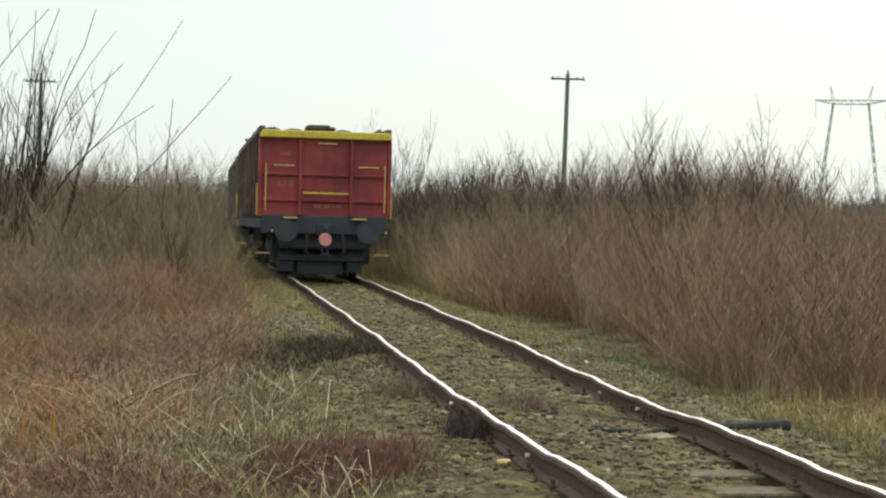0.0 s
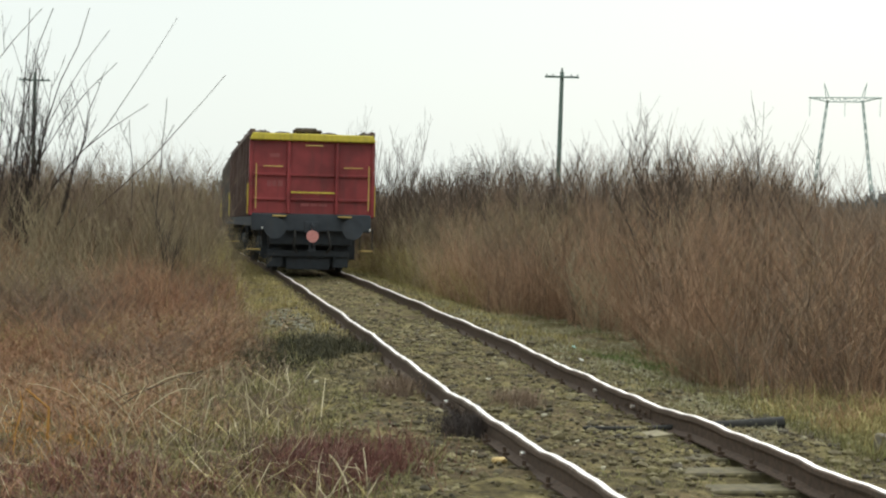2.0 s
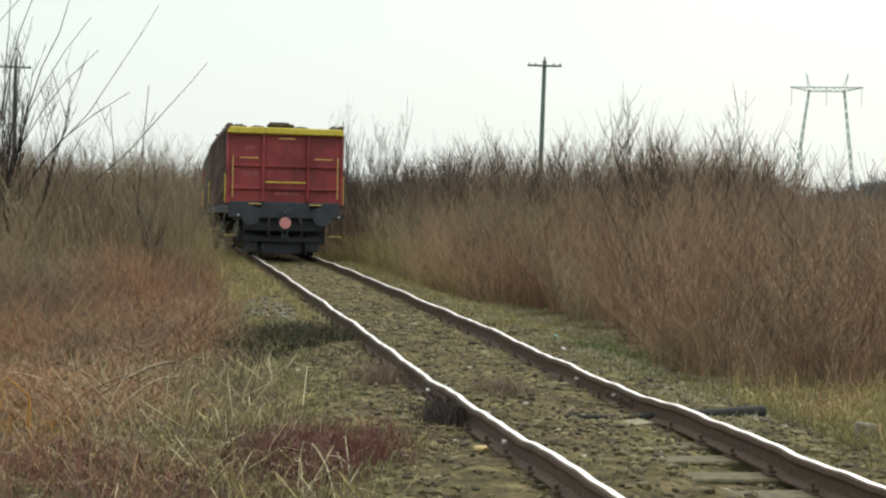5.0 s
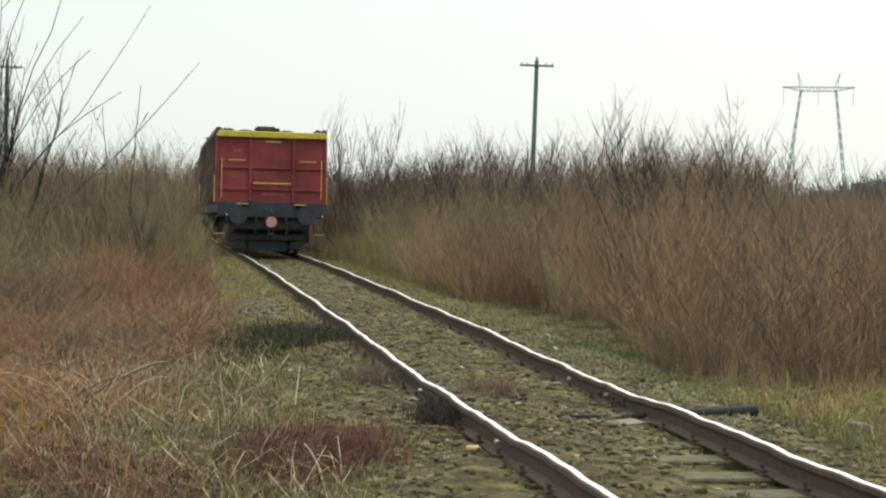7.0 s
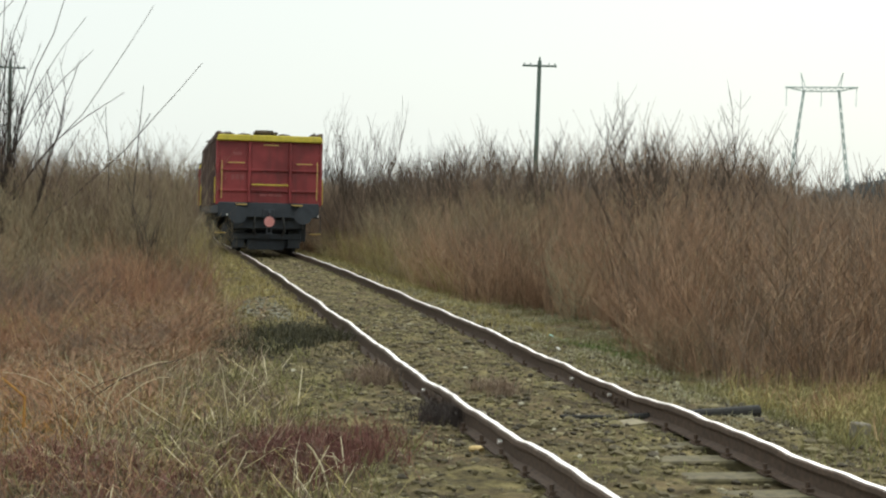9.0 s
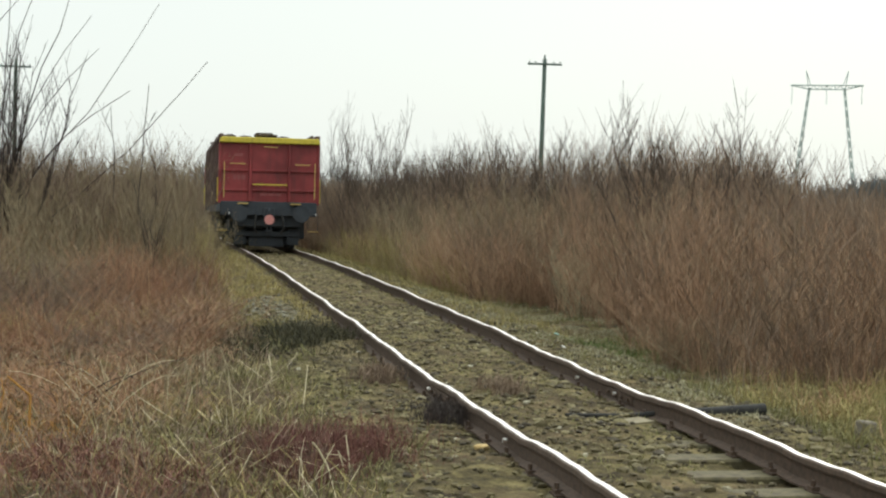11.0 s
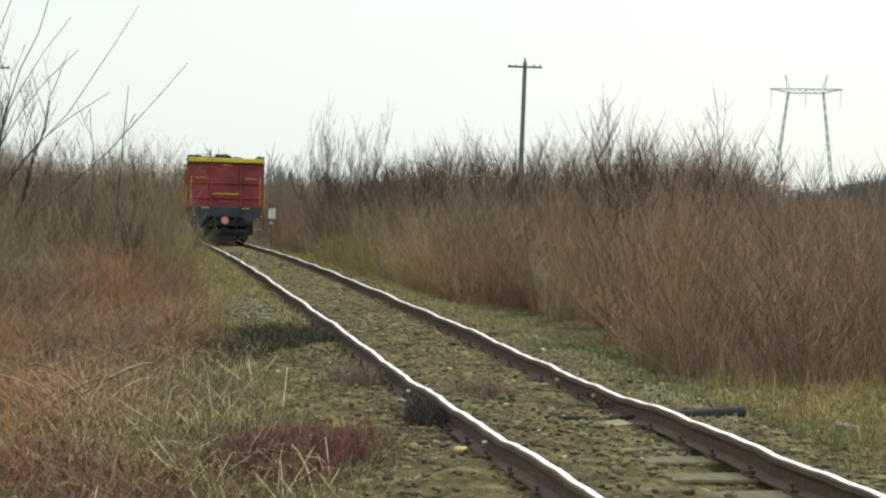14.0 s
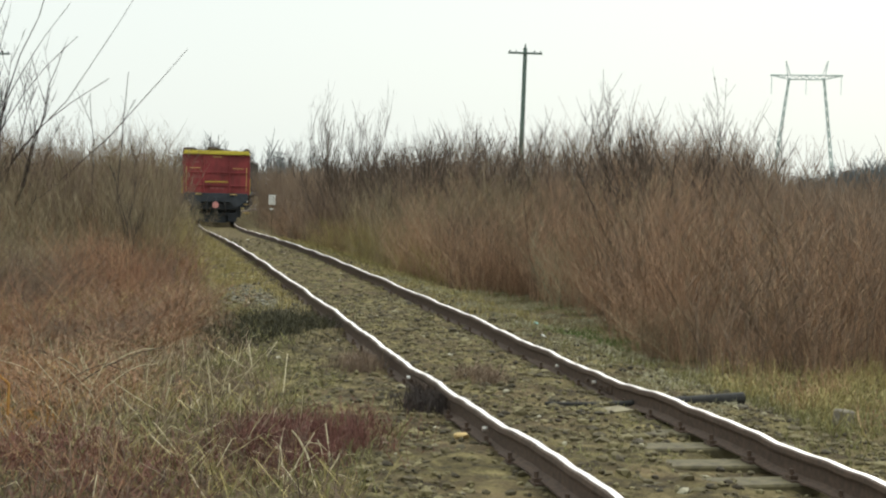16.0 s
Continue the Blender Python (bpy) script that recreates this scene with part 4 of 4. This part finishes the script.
arching_bush("shrub", "thin bare sapling among dry weeds", (-0.16, 23.5, ground_at(-0.16, 23.5)), [(0, 0.05, 0, 2.2, 1.0), (0.02, 0.3, 0.1, 1.7, 1.6), (0, -0.25, 0.1, 1.8, 1.6)], 73, 0.008)

# ---------------------------------------------------------------- grass
def grass(name, label, mat, seed, n, box, h, width, lean, keep=None, patch=False):
    r = np.random.default_rng(seed)
    x, y = r.uniform(box[0], box[1], n), r.uniform(box[2], box[3], n)
    if patch:      # thins out from the middle
        x, y = (box[0] + box[1]) / 2 + r.normal(0, (box[1] - box[0]) / 4, n), (box[2] + box[3]) / 2 + r.normal(0, (box[3] - box[2]) / 4, n)
    m = lump(x, y, 0.55, seed) + 0.7 * lump(x, y, 0.2, seed + 2) + r.normal(0, 0.25, n) > (-0.1 if patch else 0.08)
    if keep is not None:
        m &= keep(x, y)
    x, y = x[m], y[m]
    hh = h * np.clip(r.normal(0.8, 0.3, len(x)), 0.2, 1.6)
    v, f = blades(r, np.stack([x, y, ground_z(x, y) - 0.015], 1), hh, width * r.uniform(0.6, 1.4, len(x)), lean * hh)
    ob = new(name, mesh_of(name, v, f, mat))
    return tagged(ob, label, "grass", kind="stuff")


grass("dry_grass", "tangled straw-coloured dead grass", STRAW, 1, 13000, (-3.6, 1.45, 7.4, 20), 0.27, 0.008, 1.5, lambda x, y: (x < 1.05 + 0.25 * np.sin(y * 1.7)) & (x > -0.25 + 0.5 * lump(x, y, 0.7, 6)) & (y < 14.0 + 4 * lump(x, y, 0.9, 3)))
grass("dull_grass", "short dull green grass at the track edge", GREEN, 2, 34000, (-3.2, 2.0, 7.4, 26), 0.19, 0.008, 0.8, lambda x, y: (x < 1.45 + 0.25 * np.sin(y * 2.1)) & (((x - 1.5) / 0.36) ** 2 + ((y - 20.9) / 2.1) ** 2 > 1))
grass("dull_grass", "short dull green grass before the thicket", GREEN, 3, 24000, (4.1, 6.6, 7.8, 42), 0.10, 0.008, 0.6, lambda x, y: (np.abs(y - 11.0) > 0.75) | (x > 4.75))
grass("dry_grass", "yellowish dry grass at the foot of the thicket", STRAW, 4, 15000, (4.8, 8.0, 8.4, 13.9), 0.26, 0.007, 0.9, lambda x, y: (x > 4.95 + 0.25 * np.sin(y * 3)) & ((y < 12.9) | (x > edge_right(y) - 0.25)))
grass("dull_grass", "fresh green grass before the thicket", GREEN, 14, 4500, (4.7, 6.4, 8.4, 13.2), 0.17, 0.009, 0.6)
grass("dry_grass", "brown dry grass among the shrubs", THICKET, 5, 30000, (4.9, 8.0, 13.0, 40), 0.5, 0.007, 0.35, lambda x, y: x > edge_right(y) + 0.05)
grass("red_weeds", "low rust-red weeds among dry grass", REDWEED, 6, 23000, (-3.4, 1.0, 7.4, 24), 0.36, 0.006, 1.1, lambda x, y: x < -0.15 + 0.11 * (y - 10) + 0.7 * lump(x, y, 0.8, 5) + 0.2 * lump(x, y, 0.25, 8))
grass("red_weeds", "low rust-red weeds close by", CRIMSON, 19, 7000, (-1.6, 0.3, 7.3, 9.9), 0.24, 0.006, 0.9)
grass("crimson_weeds", "low dark crimson weed patch beside the track", CRIMSON, 7, 5200, (0.35, 1.55, 8.7, 10.6), 0.22, 0.005, 0.7, None, True)
# these dark blades paint a shaded hollow; the ground does not dip here
grass("dark_sedge", "green sedge patch, blades darkened as the shade of a hollow", SEDGE, 8, 7500, (0.55, 2.15, 15.6, 18.4), 0.17, 0.009, 0.6, None, True)
grass("dull_grass", "fresh green moss and grass patch", FRESH, 28, 2600, (4.7, 5.7, 15.8, 18.2), 0.07, 0.01, 0.7, None, True)
grass("short_moss_grass", "sparse short grass between the rails", GREEN, 9, 16000, (2.2, 3.9, 8, 36), 0.05, 0.007, 0.7)
grass("dry_grass", "pale dry grass along the track", STRAW, 10, 22000, (0.6, 2.05, 18.5, 48), 0.15, 0.010, 0.6, lambda x, y: ((x - 1.5) / 0.36) ** 2 + ((y - 20.9) / 2.1) ** 2 > 1)
grass("dry_grass", "tall pale grass at the thicket edge", STRAW, 29, 2600, (4.6, 6.6, 24.5, 46), 0.26, 0.009, 0.45, lambda x, y: np.abs(x - edge_right(y)) < 0.35)
grass("dry_grass", "pale short grass beyond the track", STRAW, 11, 12000, (3.95, 5.3, 18, 50), 0.12, 0.010, 0.6)
grass("dry_grass", "brown dry weeds along the track", REDWEED, 12, 20000, (-0.6, 0.95, 23, 60), 0.74, 0.009, 0.4)
grass("dry_grass", "straw-coloured weeds along the track", STRAW, 13, 11000, (-0.6, 1.25, 21, 60), 0.46, 0.009, 0.5)
for cx, cy, nm in ((2.05, 11.0, 0), (2.86, 12.6, 1), (1.95, 13.4, 2)):
    grass("weed_tuft", "dark dead tuft beside the rail", BLACKSTEM if nm == 0 else DARKSTEM, 20 + nm, 1100, (cx - 0.22, cx + 0.22, cy - 0.38, cy + 0.38), 0.17, 0.007, 0.5, None, True)

grass("dry_grass", "coarse pale dead grass stalks", PALE, 15, 1400, (-3.0, 1.2, 8, 16), 0.34, 0.0075, 1.1)
grass("olive_weeds", "low olive-brown weeds among the red ones", OLIVESTEM, 36, 15000, (-3.4, 1.0, 9.5, 25), 0.33, 0.007, 1.0, lambda x, y: x < 0.1 + 0.1 * (y - 10) + 0.5 * lump(x, y, 0.8, 5))
grass("dull_grass", "short grey-green moss and grass on the verge", SAGE, 37, 32000, (4.1, 6.7, 10.5, 27), 0.065, 0.011, 0.9, lambda x, y: x < edge_right(y) + 0.3)
grass("dry_grass", "tan dead grass at the foot of the thicket", REDWEED, 38, 4500, (5.2, 8.0, 8.6, 13.6), 0.27, 0.007, 0.8)
grass("orange_weeds", "orange dead weeds", ORANGE, 16, 2300, (-2.3, -0.45, 9.8, 14.0), 0.27, 0.007, 1.0)
grass("orange_weeds", "orange dead weeds", ORANGE, 17, 500, (-0.1, 0.5, 22.6, 24.0), 0.22, 0.012, 0.8)
grass("dark_weeds", "dark dead weeds in the grass", DARKSTEM, 18, 20000, (-3.2, 1.1, 7.4, 22), 0.27, 0.008, 1.0)
# single stalks that stand out
def stalk(label, mat, pts, r0):
    p = np.array([pts], float)
    p[0, :, 2] += ground_at(p[0, 0, 0], p[0, 0, 1])
    v, q = tubes(p, np.linspace(r0, r0 * 0.5, p.shape[1])[None], 5)
    tagged(new("dead_stalk", mesh_of("dead_stalk", v, q, mat)), label, "stalk", "dead stalks")


stalk("pale dead stalk leaning out of the weeds", PALE, [(1.03, 9.0, 0), (1.00, 9.0, 0.10), (0.95, 9.02, 0.19), (0.91, 9.02, 0.235)], 0.009)
stalk("arched thin dead stalk", PALE, [(1.14, 9.0, 0), (1.13, 9.0, 0.08), (1.08, 9.0, 0.13), (0.99, 9.0, 0.14)], 0.005)
stalk("forked orange dead stalk among weeds", ORANGE, [(-0.82, 10.33, 0), (-0.825, 10.33, 0.18), (-0.82, 10.33, 0.34), (-0.89, 10.33, 0.40), (-0.97, 10.33, 0.47)], 0.011)
stalk("thin orange dead stalk among weeds", ORANGE, [(-1.05, 10.33, 0), (-1.03, 10.33, 0.2), (-0.99, 10.33, 0.36), (-1.01, 10.33, 0.46)], 0.007)
stalk("long dark arched dead branch over the grass", BLACKSTEM, [(-0.56, 11.5, 0), (-0.40, 11.5, 0.20), (-0.23, 11.5, 0.31), (0.01, 11.5, 0.41), (0.20, 11.5, 0.46)], 0.005)
stalk("pale fallen stalk across the grass", PALE, [(0.20, 11.0, 0.04), (0.0, 11.0, 0.17), (-0.18, 11.0, 0.29)], 0.006)
ra = np.random.default_rng(78)
for i in range(7):
    x, y = ra.uniform(-0.9, 0.5), ra.uniform(10.4, 13.2)
    span, top = ra.choice((-1, 1)) * ra.uniform(0.25, 0.6), ra.uniform(0.22, 0.42)
    stalk("long arched dead stalk over the grass", PALE if i % 3 else BLACKSTEM, [(x, y, 0), (x + 0.3 * span, y, 0.5 * top), (x + 0.65 * span, y, 0.85 * top), (x + 0.9 * span, y, top), (x + 1.1 * span, y, ra.uniform(0.75, 1.05) * top)], 0.005)
rs = np.random.default_rng(77)
for _ in range(26):
    x, y = rs.uniform(-0.7, 0.95), rs.uniform(9.5, 14.5)
    dx, dz = rs.normal(0, 0.14), rs.uniform(0.2, 0.42)
    stalk("pale dead grass stalk", PALE, [(x, y, 0), (x + dx * 0.3, y, dz * 0.5), (x + dx, y, dz)], 0.0042)

# ---------------------------------------------------------------- ballast stones
def stones(seed, n, box, size, name="ballast_stones", label="mossy half-buried ballast stones", mat=None):
    r = np.random.default_rng(seed)
    bm = bmesh.new()
    bmesh.ops.create_icosphere(bm, subdivisions=1, radius=1)
    iv = np.array([q.co[:] for q in bm.verts])
    fv = np.array([[q.index for q in p.verts] for p in bm.faces])
    bm.free()
    x, y = r.uniform(box[0], box[1], n), box[2] + (box[3] - box[2]) * r.uniform(0, 1, n) ** 1.4
    m = (np.abs(np.abs(x - track_x(y)) - GAUGE_HALF) > 0.11) & ~((y < 9.4) & (x > 1.7) & (x < 4.3))
    x, y = x[m], y[m]
    n = len(x)
    sc = size * np.exp(r.normal(0, 0.45, n))[:, None] * r.uniform(0.6, 1.25, (n, 3)) * np.array([1, 1, 0.62])
    v = iv[None] * sc[:, None] * r.uniform(0.75, 1.2, (n, 12, 1))
    a = r.uniform(0, 6.28, n)
    c, s = np.cos(a)[:, None], np.sin(a)[:, None]
    v = np.stack([v[:, :, 0] * c - v[:, :, 1] * s + x[:, None], v[:, :, 0] * s + v[:, :, 1] * c + y[:, None], v[:, :, 2] + (ground_z(x, y) + 0.004)[:, None]], -1)
    f = fv[None] + (np.arange(n) * 12)[:, None, None]
    ob = new(name, mesh_of(name, v.reshape(-1, 3), f.reshape(-1, 3), mat or BALLAST))
    return tagged(ob, label, "gravel", kind="stuff")


stones(91, 12000, (1.2, 5.0, 7.2, 22), 0.0175)
stones(92, 4000, (1.4, 4.9, 18, 48), 0.022)
stones(93, 520, (1.0, 1.9, 18.6, 24.0), 0.019, "pale_gravel", "pale grey gravel spilled beside the track", ASH)
for x, y, mat, label in ((4.80, 18.1, TURQ, "small turquoise plastic scrap on the ballast"), (4.34, 16.05, WHITE, "small white scrap on the ballast")):
    bm = boxes((-0.035, 0.035, -0.03, 0.03, 0.0, 0.018), bevel=0.006)
    for q in bm.verts:
        q.co.z += 0.4 * q.co.x * q.co.x / 0.035 + 0.2 * q.co.y
    me = bpy.data.meshes.new("litter_scrap")
    bm.to_mesh(me)
    bm.free()
    me.materials.append(mat)
    ob = new("litter_scrap", me)
    ob.matrix_basis = pose(x, y, ground_at(x, y) + 0.025, 12, 8, 40) @ Matrix.Diagonal((0.7, 0.7, 0.7, 1))
    tagged(ob, label, "litter", "litter along the track")
rb = random.Random(41)
STONE_MESHES = []
for k in range(8):
    bm = bmesh.new()
    bmesh.ops.create_icosphere(bm, subdivisions=1, radius=0.023)
    for q in bm.verts:
        q.co *= rb.uniform(0.65, 1.3)
        q.co.z *= 0.65
    me = bpy.data.meshes.new("ballast_stone")
    bm.to_mesh(me)
    bm.free()
    me.materials.append(STONE)
    STONE_MESHES.append(me)
placed = 0
while placed < 300:
    x, y = rb.uniform(1.72, 4.28), 7.5 + 1.9 * rb.random()
    if abs(abs(x - TRACK_X) - GAUGE_HALF) < 0.10:
        continue
    st = new("ballast_stone", rb.choice(STONE_MESHES))
    st.parent = track
    k = math.exp(rb.gauss(0, 0.38))
    st.matrix_basis = pose(x, y, ground_at(x, y) + 0.004, rb.uniform(-15, 15), rb.uniform(-15, 15), rb.uniform(0, 360)) @ Matrix.Diagonal((k, k * rb.uniform(0.7, 1.2), k, 1))
    placed += 1
bm = bmesh.new()
bmesh.ops.create_icosphere(bm, subdivisions=2, radius=1)
rr = random.Random(4)
for q in bm.verts:
    q.co = Vector((q.co.x * 0.05, q.co.y * 0.04, q.co.z * 0.024)) * rr.uniform(0.8, 1.25)
me = bpy.data.meshes.new("stone")
bm.to_mesh(me)
bm.free()
me.materials.append(OCHRE)
st = new("stone", me)
st.matrix_basis = pose(2.07, 9.62, ground_at(2.07, 9.62) + 0.02)
tagged(st, "ochre-yellow stone beside the rail", "stone")

# ---------------------------------------------------------------- far woods
rw = np.random.default_rng(5)
far = []
for _ in range(470):
    a = rw.uniform(-0.35, 0.75)
    d = rw.uniform(130, 210)
    far.append((d * math.sin(a), d * math.cos(a), rw.uniform(0.6, 1.25) * (0.75 + 0.35 * math.sin(a * 23))))
thicket("far_woods", "distant leafless wood on the horizon, greyed for haze", far, FARWOOD, 51, 8, 5.0, 6, 1.1, 0.09)

far = []
for _ in range(150):
    a, d = math.radians(rw.uniform(24.2, 34)), rw.uniform(135, 175)
    far.append((d * math.sin(a), d * math.cos(a), rw.uniform(0.75, 1.15) * (0.70 + 0.30 * float(smooth(24.2, 26.5, math.degrees(a))))))
thicket("far_woods", "leafless wood in the distance, tinted dark bluish for haze", far, FARHAZE, 53, 16, 4.7, 9, 1.1, 0.10)


# ---------------------------------------------------------------- what moves
# seconds and distance of the tail wagon's end wall from the camera
TAIL = [
    (0, 32.3), (0.5, 32.8), (1, 33.2), (1.5, 33.7), (2, 34.2), (2.5, 34.65), (3, 35.1), (3.5, 35.5), (4, 35.95), (6.5, 38.4), (7, 38.9), (7.5, 39.4), (8, 39.8), (8.5, 40.2), (9, 40.7), (11.5, 43.6), (12, 46.0), (12.5, 48.8), (13, 51.6), (13.5, 54.1), (14, 56.6), (14.5, 58.9), (15, 61.1), (15.5, 63.2), (16, 65.2),
]


def tail_y(t):
    """Smooth run through the table (monotone cubic)."""
    ts, ds = np.array([a for a, _ in TAIL]), np.array([b for _, b in TAIL])
    h, sl = np.diff(ts), np.diff(ds) / np.diff(ts)
    m = np.concatenate([[sl[0]], 2 * sl[:-1] * sl[1:] / (sl[:-1] + sl[1:]), [sl[-1]]])
    i = int(np.clip(np.searchsorted(ts, t) - 1, 0, len(h) - 1))
    s = (t - ts[i]) / h[i]
    return float((1 + 2 * s) * (1 - s) ** 2 * ds[i] + s * (1 - s) ** 2 * h[i] * m[i] + s * s * (3 - 2 * s) * ds[i + 1] + s * s * (s - 1) * h[i] * m[i + 1])


def ride(y):
    """Pose of a wagon whose middle is at y: both bogies stand on the track."""
    a, b = Vector((float(track_x(y - 4.4)), y - 4.4, ride_z(y - 4.4))), Vector((float(track_x(y + 4.4)), y + 4.4, ride_z(y + 4.4)))
    d, mid = b - a, (a + b) / 2
    mid.x += float(np.interp(y - 6.4, (32, 44, 50, 56, 59, 66), (-0.08, -0.03, 0.0, 0.07, 0.03, -0.06)))
    return pose(mid.x, mid.y, mid.z, math.degrees(math.atan2(d.z, math.hypot(d.x, d.y))), 0, -math.degrees(math.atan2(d.x, d.y)))


def motions():
    times = [i / 10 for i in range(161)]
    for root, sets, ahead in TRAIN:
        walk(root, [(t, ride(tail_y(t) + ahead)) for t in times])
        for ws, yc in sets:
            walk(ws, [(t, pose(0, yc, 0.46, -math.degrees((tail_y(t) - tail_y(0)) / 0.46))) for t in times])


motions()
